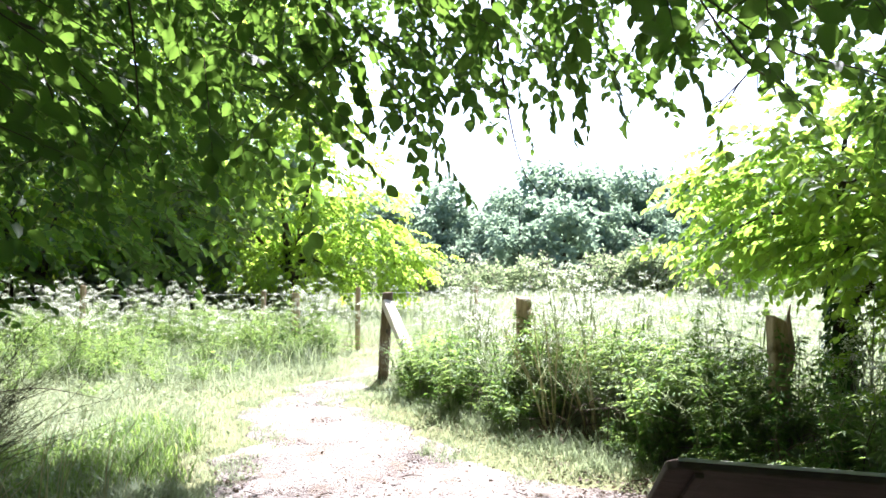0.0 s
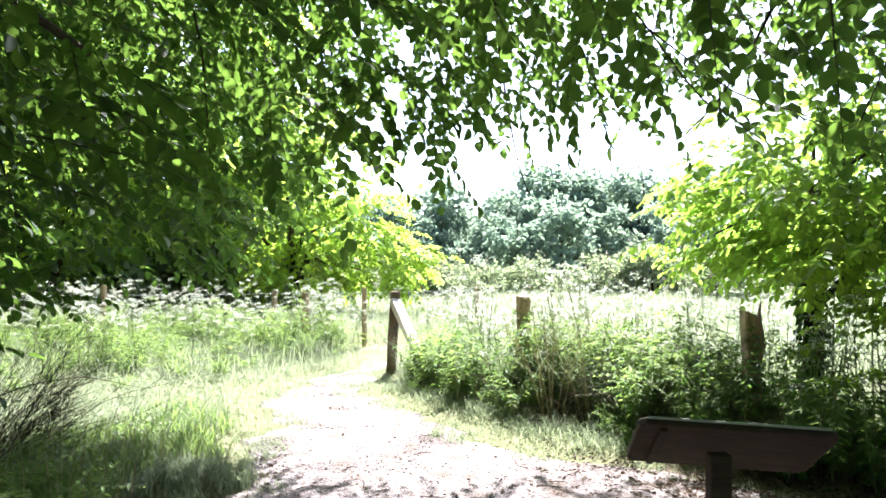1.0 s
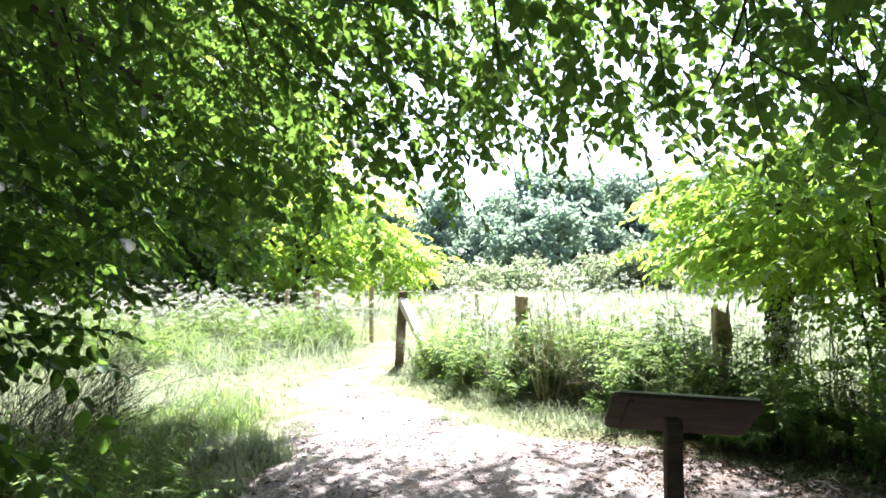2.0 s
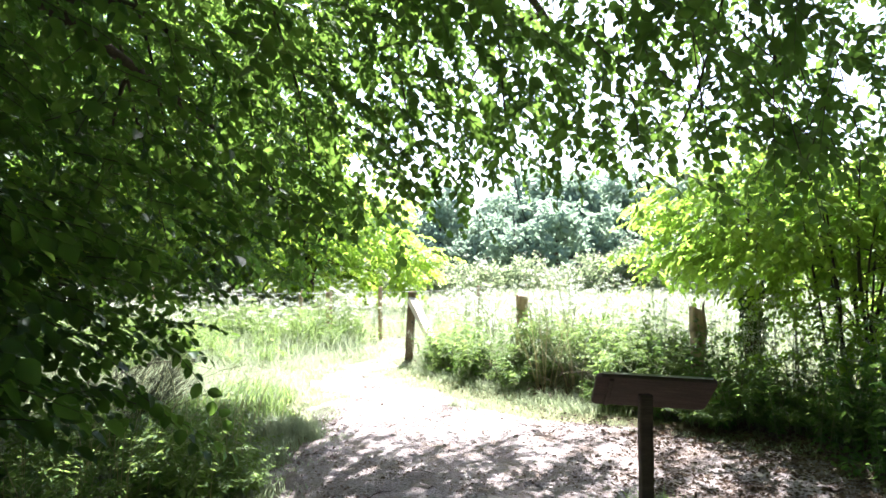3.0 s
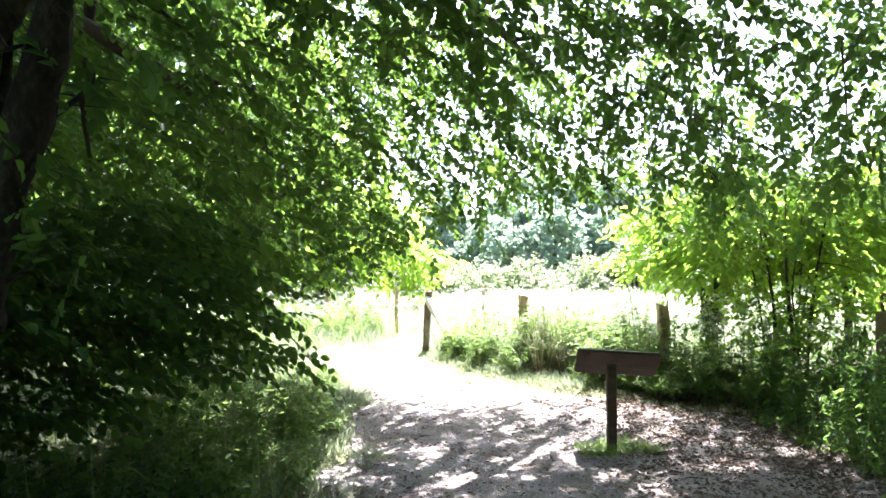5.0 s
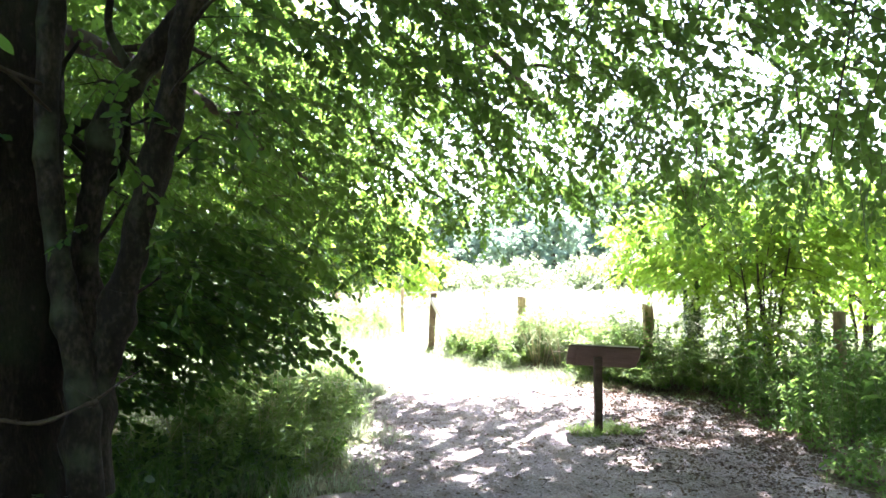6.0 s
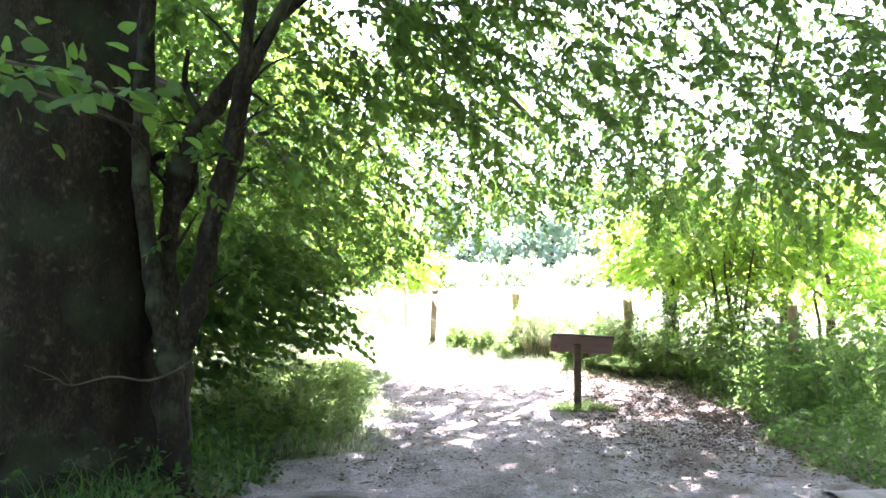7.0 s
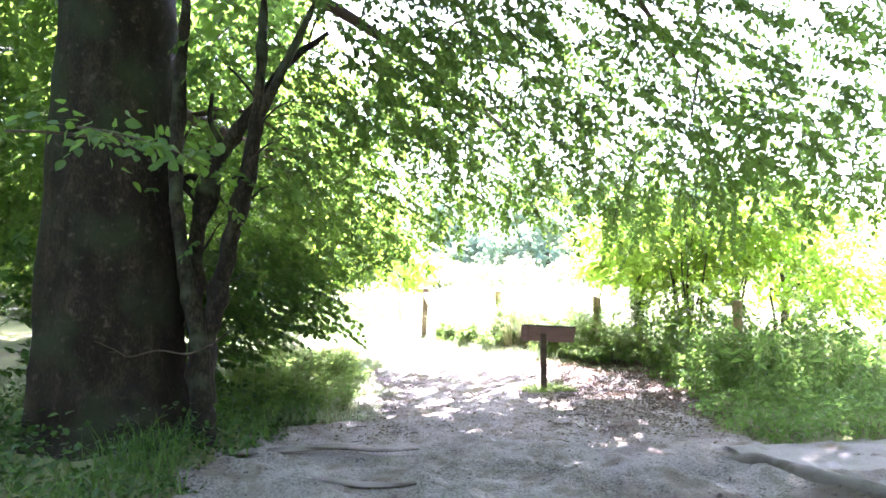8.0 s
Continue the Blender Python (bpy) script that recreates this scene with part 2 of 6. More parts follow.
def tube(soup, pts, radii, sides=8, steps=4, wobble=0.0, lobes=0, lobe=0.0, knots=0.0):
    """A tapered limb along points. lobes: flutes round it, fading upwards."""
    line = curve_through(pts, steps)
    r = np.interp(np.linspace(0, 1, len(line)), np.linspace(0, 1, len(radii)), radii)
    t = unit(np.gradient(line, axis=0))
    side = unit(np.cross(t, [0.31, 0.95, 0.02]) + 1e-6)
    up = np.cross(side, t)
    a = np.arange(sides) / sides * 2 * np.pi
    k = np.ones((len(line), sides))
    if wobble:
        for i in range(len(line)):
            for j in range(sides):
                q = Vector(line[i]) * 1.7 + Vector((math.cos(a[j]), math.sin(a[j]), 0)) * 0.8
                k[i, j] += wobble * noise.noise(q)
    if knots:
        for i in range(len(line)):
            for j in range(sides):
                q = Vector(line[i]) * 5.5 + Vector((math.cos(a[j]), math.sin(a[j]), 0)) * 0.9
                k[i, j] += knots * max(0.0, noise.noise(q)) * 2 - 0.2 * knots
    if lobes:
        fade = np.linspace(1, 0, len(line))[:, None] ** 2.2
        k += lobe * fade * np.cos(lobes * a + 0.7)[None, :]
    ring = line[:, None, :] + (r[:, None] * k)[..., None] * (np.cos(a)[None, :, None] * side[:, None, :] + np.sin(a)[None, :, None] * up[:, None, :])
    m = len(line)
    i, j = np.meshgrid(np.arange(m - 1), np.arange(sides), indexing="ij")
    jn = (j + 1) % sides
    f = np.stack([i * sides + j, i * sides + jn, (i + 1) * sides + jn, (i + 1) * sides + j], -1).reshape(-1, 4)
    soup.add(ring.reshape(-1, 3), f)
    soup.add(ring[-1], np.arange(sides)[None, :])
    return line


def leaves(soup, at, along, face, size, wide=0.62, fold=0.12, droop=0.18, fine=False):
    """Leaves: an oval of two halves folded on the midrib. at, along, face: arrays of points and directions."""
    at, along = np.asarray(at, float), unit(along)
    side = unit(np.cross(along, face))
    nrm = np.cross(side, along)
    size = np.broadcast_to(np.asarray(size, float), len(at))
    w = wide * (0.85 + 0.3 * rng.random(len(at)))
    if fine:
        half = [(0.16, 0.33, 0.8), (0.46, 0.5, 1), (0.78, 0.32, 0.7)]
    else:
        half = [(0.28, 0.46, 1), (0.68, 0.42, 1)]
    shape = [(0, 0, 0), *half, (1.0, 0, 0), *[(u, -s, f) for u, s, f in half[::-1]]]
    k2 = len(shape)
    v = np.empty((len(at), k2, 3))
    for k, (u, s, f) in enumerate(shape):
        v[:, k] = at + along * (u * size)[:, None] + side * (s * w * size)[:, None] + nrm * ((f * fold - droop * u * u) * size)[:, None]
    b = np.arange(len(at))[:, None] * k2
    m = len(half) + 1
    soup.add(v.reshape(-1, 3), np.concatenate([b + list(range(m + 1)), b + [0, *range(m, k2)]]))


def sprays(soup, twigs, at, along, length, count=12, size=0.085, droop=0.25, wide=0.74, flat=0.35):
    """Beech-like sprays: twigs with leaves set alternately in one plane. at, along: arrays."""
    at, along = np.asarray(at, float), unit(along)
    m = len(at)
    length = np.broadcast_to(np.asarray(length, float), m)
    up = unit(np.array([0, 0, 1.0]) + rng.normal(0, flat, (m, 3)))
    side = unit(np.cross(along, up))
    nrm = np.cross(side, along)
    for i in range(count):
        s = (i + 0.6) / count
        sgn = np.where(rng.random(m) < 0.5, 1, -1) if i == count - 1 else (1 if i % 2 else -1)
        p = at + along * (length * s)[:, None] - np.array([0, 0, 1.0]) * (droop * length * s * s)[:, None]
        turn = radians(48 if i < count - 1 else 5) + rng.normal(0, 0.2, m)
        tang = unit(along - np.array([0, 0, 1.0]) * (2 * droop * s))
        d = tang * np.cos(turn)[:, None] + side * (sgn * np.sin(turn))[:, None] + rng.normal(0, 0.16, (m, 3)) - np.array([0, 0, 0.18])
        fn = nrm + rng.normal(0, 0.38, (m, 3))
        leaves(soup, p, d, fn, size * (0.65 + 0.6 * rng.random(m)) * (1.05 - 0.35 * abs(s - 0.55)), wide, fine=size < 0.13)
    if twigs is not None:
        r = 0.0022
        o = side * r
        o2 = nrm * r
        mid = at + along * (length * 0.5)[:, None] - np.array([0, 0, 1.0]) * (droop * length * 0.25)[:, None]
        end = at + along * length[:, None] - np.array([0, 0, 1.0]) * (droop * length)[:, None]
        ring = [at + o, at - o * 0.6 + o2, at - o * 0.6 - o2, mid + o, mid - o * 0.6 + o2, mid - o * 0.6 - o2, end]
        v = np.stack(ring, 1)
        b = np.arange(m)[:, None] * 7
        q = np.concatenate([b + [0, 1, 4, 3], b + [1, 2, 5, 4], b + [2, 0, 3, 5]])
        twigs.add(v.reshape(-1, 3), q)
        base = twigs.n - len(v) * 7
        tr = np.concatenate([b + [3, 4, 6], b + [4, 5, 6], b + [5, 3, 6]])
        twigs.f.append(tr + base)


def blades(soup, at, tall, width=0.008, lean=0.35):
    """Grass blades that bend over to one side."""
    at = np.asarray(at, float)
    m = len(at)
    tall = np.broadcast_to(np.asarray(tall, float), m)
    a = rng.random(m) * 2 * np.pi
    d = np.stack([np.cos(a), np.sin(a), np.zeros(m)], 1)
    s = np.stack([-np.sin(a), np.cos(a), np.zeros(m)], 1) * (width * (0.6 + 0.8 * rng.random(m)))[:, None]
    le = lean * (0.3 + 1.2 * rng.random(m)) * tall
    z = np.array([0, 0, 1.0])
    mid = at + z * (tall * 0.55)[:, None] + d * (le * 0.28)[:, None]
    tip = at + z * (tall * 0.95)[:, None] + d * le[:, None]
    v = np.stack([at - s, at + s, mid + s * 0.8, mid - s * 0.8, tip], 1)
    b = np.arange(m)[:, None] * 5
    n0 = soup.n
    soup.add(v.reshape(-1, 3), b + [0, 1, 2, 3])
    soup.f.append(b + [3, 2, 4] + n0)


def box(bm, size, at=(0, 0, 0), turn=(0, 0, 0), bevel=0.006, segments=2):
    """A bevelled block added to bm."""
    made = bmesh.ops.create_cube(bm, size=1.0, matrix=pose(*at, *turn) @ Matrix.Diagonal((*size, 1)))
    edges = list({e for v in made["verts"] for e in v.link_edges})
    if bevel:
        bmesh.ops.bevel(bm, geom=edges, offset=bevel, segments=segments, affect="EDGES", profile=0.5)


def lump(x, y, scale, seed=0.0):
    return noise.noise(Vector((x * scale, y * scale, seed)))


# ---- ground ----
LEFT_EDGE = [(-9.5, -2.6), (-4.0, -2.6), (-1.6, -2.3), (-0.4, -2.1), (0.0, -1.75), (0.4, -1.45), (1.5, -1.55), (4.0, -1.7), (5.0, -1.62), (7.3, -2.1), (9.0, -2.0), (10.2, -1.5), (11.2, -1.0)]
RIGHT_EDGE = [(-9.5, 6.0), (-2.4, 5.2), (-1.45, 4.4), (-1.15, 2.7), (-0.6, 2.45), (0.9, 2.8), (2.4, 3.1), (3.9, 2.6), (4.7, 1.7), (5.2, 0.7), (6.8, -0.5), (8.1, -1.05), (9.0, -1.2), (10.0, -1.05), (11.2, -0.6)]


def edge_x(edge, y):
    return np.interp(y, [p[0] for p in edge], [p[1] for p in edge])


def on_path(x, y):
    """Above 0 on the trodden path, in metres from its edge."""
    x, y = np.asarray(x, float), np.asarray(y, float)
    d = np.minimum(x - edge_x(LEFT_EDGE, y), edge_x(RIGHT_EDGE, y) - x)
    d = np.where(y > 10.9, np.minimum(d, 11.2 - y), d)
    wob = 0.16 * np.sin(3.1 * y + 1.3 * x) + 0.09 * np.sin(7.3 * y - 2.0 * x + 1) + 0.05 * np.sin(17 * y + 3 * x)
    return d + wob * 0.8


def ground_z(x, y):
    x, y = np.asarray(x, float), np.asarray(y, float)
    d = on_path(x, y)
    z = np.clip(-d, 0, 0.6) * 0.10 + 0.025 * np.sin(0.9 * x + 0.4) * np.sin(0.7 * y) + 0.012 * np.sin(2.3 * x + 1.1 * y) * np.sin(1.9 * y - 0.6 * x)
    z = z - 0.08 * np.exp(-(((x - 1.2) / 1.6) ** 2 + ((y - 2.2) / 1.3) ** 2))
    z = z + 0.25 * np.exp(-(((x + 3.6) / 1.3) ** 2 + ((y + 1.4) / 1.3) ** 2))
    return z


def ground_soup(xs, ys, extra, keep=None):
    gx, gy = np.meshgrid(xs, ys)
    gz = ground_z(gx, gy) + extra(gx, gy)
    n = len(xs)
    i, j = np.meshgrid(np.arange(len(ys) - 1), np.arange(n - 1), indexing="ij")
    f = np.stack([i * n + j, i * n + j + 1, (i + 1) * n + j + 1, (i + 1) * n + j], -1)
    f = f.reshape(-1, 4) if keep is None else f[keep(gx, gy)]
    s = Soup()
    s.add(np.stack([gx, gy, gz], -1).reshape(-1, 3), f)
    return s


far_steps = np.concatenate([np.linspace(0, 3, 11)[1:], 3 + np.geomspace(0.6, 700, 24)])
xs = np.concatenate([-7 - far_steps[::-1], np.linspace(-7, 8, 151), 8 + far_steps])
ys = np.concatenate([-10 - far_steps[::-1], np.linspace(-10, 14, 241), 14 + far_steps])
ground = part("ground", ground_soup(xs, ys, lambda x, y: np.where(on_path(x, y) > 0.3, -0.05, 0)), TURF, None, "rough grassy ground of a woodland edge", True)
tagged(ground, category="ground", kind="structure")


def path_relief(x, y):
    d = on_path(x, y)
    fine = np.vectorize(lambda a, b: 0.012 * lump(a, b, 2.2) + 0.008 * lump(a, b, 6.0, 3.0) + 0.005 * lump(a, b, 14.0, 5.0))(x, y)
    ridge = np.vectorize(lambda a, b: (1 - abs(lump(a * 0.55 + 0.35 * b, b, 1.7, 9.0))) ** 5 + 0.5 * (1 - abs(lump(a, b * 1.4, 3.1, 4.0))) ** 5)(x, y)
    fine = fine + 0.085 * ridge * np.clip((-0.6 - y) / 1.5, 0, 1)
    return np.where(d < 0.0, -0.04, 0.006) + np.where(d > 0, fine + 0.01, 0)


px, py = np.linspace(-3.2, 6.2, 236), np.linspace(-9.5, 11.4, 420)
footpath = part("footpath", ground_soup(px, py, path_relief, lambda x, y: on_path(x[:-1, :-1], y[:-1, :-1]) > -0.12), SOIL, None,
                "trodden bare earth and gravel footpath", True)
tagged(footpath, category="path", kind="structure")

side = part("side_path", ground_soup(np.linspace(2.3, 6.4, 84), np.linspace(-4.6, -1.0, 76),
                                     lambda x, y: 0.085 * np.clip((-1.05 - y) * 4, 0, 1) - 0.02 + 0.25 * path_relief(x, y), lambda x, y: (on_path(x[:-1, :-1], y[:-1, :-1]) > -0.1) & (x[:-1, :-1] > 2.22 + 0.6 * (-1.7 - y[:-1, :-1]))), FLAG, None,
            "pale trodden chalky side path behind a log edging", True)
tagged(side, category="path", kind="structure")

# ---- trees ----
def scatter_in(n, lo, hi, test):
    """n points in a box for which test (an array of chances) holds."""
    out = np.empty((0, 3))
    lo, hi = np.array(lo, float), np.array(hi, float)
    while len(out) < n:
        p = lo + (hi - lo) * rng.random((n * 2, 3))
        out = np.vstack([out, p[rng.random(len(p)) < test(p)]])
    return out[:n]


def canopy_floor(x, y):
    """Height of the lowest leaves of the overhanging beech crown."""
    z = np.interp(x, [-6, -3.6, -2.6, -2.0, -1.3, -0.6, 0.0, 0.6, 1.3, 2.2, 3.2, 6], [1.3, 1.3, 1.38, 1.65, 2.1, 2.4, 2.65, 2.6, 2.8, 2.75, 2.6, 2.5])
    z = np.where(y < -0.6, np.maximum(z, 2.6 + 0.05 * np.abs(y + 0.6)), z)
    z = np.where((y < -0.6) & (x > 1.2), 2.6, z)
    z = np.where((y < 0.6) & (x > -1.8) & (x < 1.2), np.maximum(z, 3.15), z)
    z = z + np.clip(-1.6 - y, 0, 8) * 0.6
    z = z + np.clip(y - 4.3, 0, 5) * 0.75
    z = z + 0.22 * np.sin(1.9 * x + 0.6 * y) * np.sin(1.3 * y + 0.8) + 0.14 * np.sin(4.1 * x - 1.7 * y)
    return z


def sun_gap(p):
    """True where the crown is open, so that a patch of sun falls on the ground below."""
    fx, fy = p[:, 0] - 0.146 * p[:, 2], p[:, 1] - 0.633 * p[:, 2]
    open_ = np.zeros(len(p), bool)
    for x, y, a, b in ((-1.55, 1.7, 0.25, 0.9), (1.95, 1.55, 0.45, 0.22), (-0.5, 0.5, 0.26, 0.13), (0.3, 1.3, 0.24, 0.14), (3.0, 1.9, 0.5, 0.3), (-0.9, 1.9, 0.35, 0.25), (-0.2, -0.6, 0.2, 0.09)):
        open_ |= ((fx - x) / a) ** 2 + ((fy - y) / b) ** 2 < 1
    return open_


def high_up(p):
    """True in the added upper storey of the crown, which rises towards the meadow."""
    return p[:, 2] > np.where(p[:, 0] < -3.2, 5.6, 2.6 + 0.43 * (p[:, 1] + 8.0))


def crown_chance(p):
    x, y, z = p[:, 0], p[:, 1], p[:, 2]
    h = z - canopy_floor(x, y)
    inside = (h > 0) & (h < 3.4)
    dens = np.where(h < 1.5, 1.0, np.where(h < 2.6, 0.8, 0.65))
    gaps = np.sin(1.7 * x + 0.9 * z + 0.5) * np.sin(1.5 * y - 0.8 * z) + 0.6 * np.sin(3.3 * x + 2.1 * y + 1.7 * z)
    right = np.clip((x + 1.0) / 2.0, 0, 1)
    dens = dens * np.where((y - 0.633 * z > 2.4) & (x < -0.5), 1.25, np.interp(x, [-3, -1.8, -1.1, -0.5, 0.6, 2.0], [0.36, 0.5, 1.2, 1.3, 0.9, 0.55])) * np.where(gaps < -0.35 + 0.35 * (1 - right) * -1, 0.25, 1.0)
    dens = dens * np.where((x > -1.2) & (y > 0.5), 0.75, 1.0)
    trunk = (np.hypot(x + 3.6, y + 1.4) > 0.95) & ~((y < -1.2) & (x < -1.4) & (z < 4.6) & (x > -4.6 + 0.4 * (y + 1.2)))
    return np.where(inside & trunk & ~sun_gap(p), dens, 0)


beech = thing("beech_tree", (-3.6, -1.4, 0), "massive dark grey beech with low leafy branches over the path", "tree")
BX = Vector((-3.6, -1.4, 0))


def local(pts, origin):
    return np.asarray(pts, float) - np.asarray(origin, float)


s = Soup()
tube(s, local([(-3.55, -1.42, -0.15), (-3.6, -1.4, 0.35), (-3.63, -1.4, 0.9), (-3.65, -1.38, 2.0), (-3.62, -1.35, 3.6), (-3.6, -1.3, 6.0), (-3.5, -1.2, 9.5)], BX),
     [0.92, 0.76, 0.67, 0.62, 0.54, 0.5, 0.25], 56, 14, 0.07, 7, 0.08, 0.035)
part("trunk", s, BARK, beech, "grey-brown beech bark with green algae, darkened for its shaded side", True)
# limbs that carry the overhanging crown
BOUGHS = [
    ([(-3.6, -1.3, 4.6), (-2.6, 0.3, 5.4), (-1.2, 2.2, 5.2), (0.3, 4.0, 4.6), (1.2, 5.4, 4.2)], 0.13),
    ([(-3.6, -1.3, 5.4), (-1.9, -0.9, 6.2), (0.2, -0.2, 6.2), (2.0, 1.0, 5.6), (3.2, 2.2, 4.8)], 0.12),
    ([(-3.6, -1.4, 5.0), (-2.0, -2.6, 5.8), (0.4, -3.8, 6.0), (2.4, -4.2, 5.6), (3.8, -4.0, 5.0)], 0.12),
    ([(-3.7, -1.3, 3.4), (-3.6, 0.4, 3.7), (-3.2, 2.4, 3.6), (-2.6, 4.4, 3.1)], 0.13),
    ([(-3.9, -1.3, 3.0), (-4.9, 0.6, 3.2), (-5.4, 2.6, 2.9), (-5.0, 4.6, 2.4)], 0.12),
    ([(-3.7, -1.6, 4.8), (-3.4, -3.6, 5.2), (-2.6, -6.0, 5.0), (-1.4, -8.2, 4.6)], 0.13),
    ([(-3.6, -1.3, 5.4), (-2.0, 1.2, 6.6), (-0.4, 4.2, 7.0), (0.6, 6.6, 6.4)], 0.14),
    ([(-3.6, -1.3, 5.8), (-0.8, -1.4, 7.2), (2.4, -1.0, 7.4), (4.8, 0.2, 6.8)], 0.14),
]
for pts, r in BOUGHS:
    s = Soup()
    line = tube(s, local(pts, BX), [r, r * 0.7, r * 0.45, r * 0.2], 8, 6, 0.06)
    for k in range(6, len(line) - 2, 3):
        d = line[k + 1] - line[k]
        sgn = 1 if (k // 3) % 2 else -1
        e = line[k] + unit(np.array([-d[1], d[0], 0.0])) * sgn * (0.9 + 0.5 * rng.random()) + unit(d) * 0.7
        m = (line[k] + e) / 2 + np.array([0, 0, 0.1])
        tube(s, [line[k], m, e - [0, 0, 0.35]], [r * 0.3, r * 0.2, 0.006], 5, 3)
    part("limb", s, TWIG, beech, smooth=True)

for pts, r in (([(1.9, 2.8, 3.8), (1.75, 3.0, 3.1), (1.5, 3.1, 2.6), (1.3, 3.2, 2.35)], 0.012), ([(0.2, 3.5, 3.7), (0.28, 3.7, 3.0), (0.4, 3.9, 2.4), (0.5, 4.0, 2.1)], 0.010),
               ([(-2.5, 2.2, 3.8), (-2.35, 2.4, 3.0), (-2.3, 2.6, 2.2)], 0.014), ([(-1.6, 2.6, 3.7), (-1.4, 2.9, 2.9), (-1.35, 3.0, 2.2)], 0.012),
               ([(2.6, 3.1, 3.7), (2.6, 3.3, 3.0), (2.4, 3.4, 2.4)], 0.011), ([(3.2, 1.9, 3.9), (3.35, 2.1, 3.1), (3.2, 2.2, 2.5)], 0.012),
               ([(-3.5, 1.2, 4.0), (-3.58, 1.2, 3.3), (-3.5, 1.25, 2.5)], 0.05), ([(-0.7, 3.2, 3.7), (-0.6, 3.5, 3.0), (-0.4, 3.8, 2.5)], 0.010),
               ([(2.4, -0.5, 4.0), (2.3, -0.4, 3.2), (2.2, -0.4, 2.6)], 0.012), ([(-3.0, 3.2, 3.6), (-2.9, 3.4, 2.8), (-2.7, 3.5, 1.9)], 0.016)):
    s = Soup()
    line = tube(s, local(pts, BX), [r, r * 0.8, r * 0.5, r * 0.25], 6, 6, 0.15)
    for k in range(3, len(line) - 1, 2):
        tube(s, [line[k], line[k] + unit(rng.normal(0, 1, 3) * [1, 1, 0.3] - [0, 0, 0.4]) * (0.2 + 0.25 * rng.random())], [r * 0.35, 0.0012], 4, 2)
    part("branch", s, TWIG, beech, "thin drooping branch", True)
crown, twigs = Soup(), Soup()
P = scatter_in(7300, (-8.5, -5.5, 0.9), (6.6, 7.5, 7.4), crown_chance)
out = np.stack([P[:, 0] + 3.6, P[:, 1] + 1.4, np.zeros(len(P))], 1)
D = unit(unit(out) * 0.7 + rng.normal(0, 0.55, (len(P), 3)) * [1, 1, 0.35] - [0, 0, 0.22])
sprays(crown, twigs, local(P, BX), D, 0.35 + 0.25 * rng.random(len(P)), 13, 0.082)
# the sunlit front of the crown over the verge
F = scatter_in(950, (-7.5, 4.2, 1.7), (-0.9, 8.0, 6.4), lambda p: (p[:, 2] > canopy_floor(p[:, 0], p[:, 1]) - 0.1 + 0.25 * np.sin(2.7 * p[:, 0] + 1.9 * p[:, 1])) * (p[:, 1] - 0.633 * p[:, 2] > 2.2) * (p[:, 0] < -1.3 + 0.5 * np.sin(1.4 * p[:, 2])) * 1.0)
sprays(crown, twigs, local(F, BX), unit(rng.normal(0, 0.55, (len(F), 3)) * [1, 1, 0.35] + [0.35, 0.6, -0.2]), 0.4 + 0.25 * rng.random(len(F)), 13, 0.085)
# hanging sprays that trail from the front of the crown
H = scatter_in(150, (-2.6, 2.6, 2.3), (3.4, 5.0, 4.2), lambda p: ((p[:, 2] - canopy_floor(p[:, 0], p[:, 1])) > 0.1) * 1.0)
sprays(crown, twigs, local(H, BX), unit(rng.normal(0, 0.35, (len(H), 3)) + [0.15, 0.25, -0.85]), 0.5 + 0.3 * rng.random(len(H)), 14, 0.088, 0.05, flat=0.8)
# nearer sprays that hang low on the clearing's other side, leaf by leaf


def single_leaf(seed):
    """One oval leaf, 1 m long along y, with a midrib fold and a wavy edge."""
    s = Soup()
    n = 7
    u = np.linspace(0, 1, n)
    w = 0.31 * np.sin(np.pi * u ** 0.85) ** 0.75
    wave = 0.02 * np.sin(9 * u + seed)
    z = -0.16 * u * u
    v = np.concatenate([np.stack([0 * u, u, z - 0.02], 1), np.stack([w, u + 0.03, z + 0.06 * w / 0.31 + wave], 1), np.stack([-w, u + 0.03, z + 0.06 * w / 0.31 - wave], 1)])
    v[n], v[2 * n] = v[0], v[0]
    i = np.arange(n - 1)[:, None]
    s.add(v, np.concatenate([i + [0, n, n + 1, 1], i + [0, 1, 2 * n + 1, 2 * n]]))
    return s.mesh("leaf", BEECH, True)


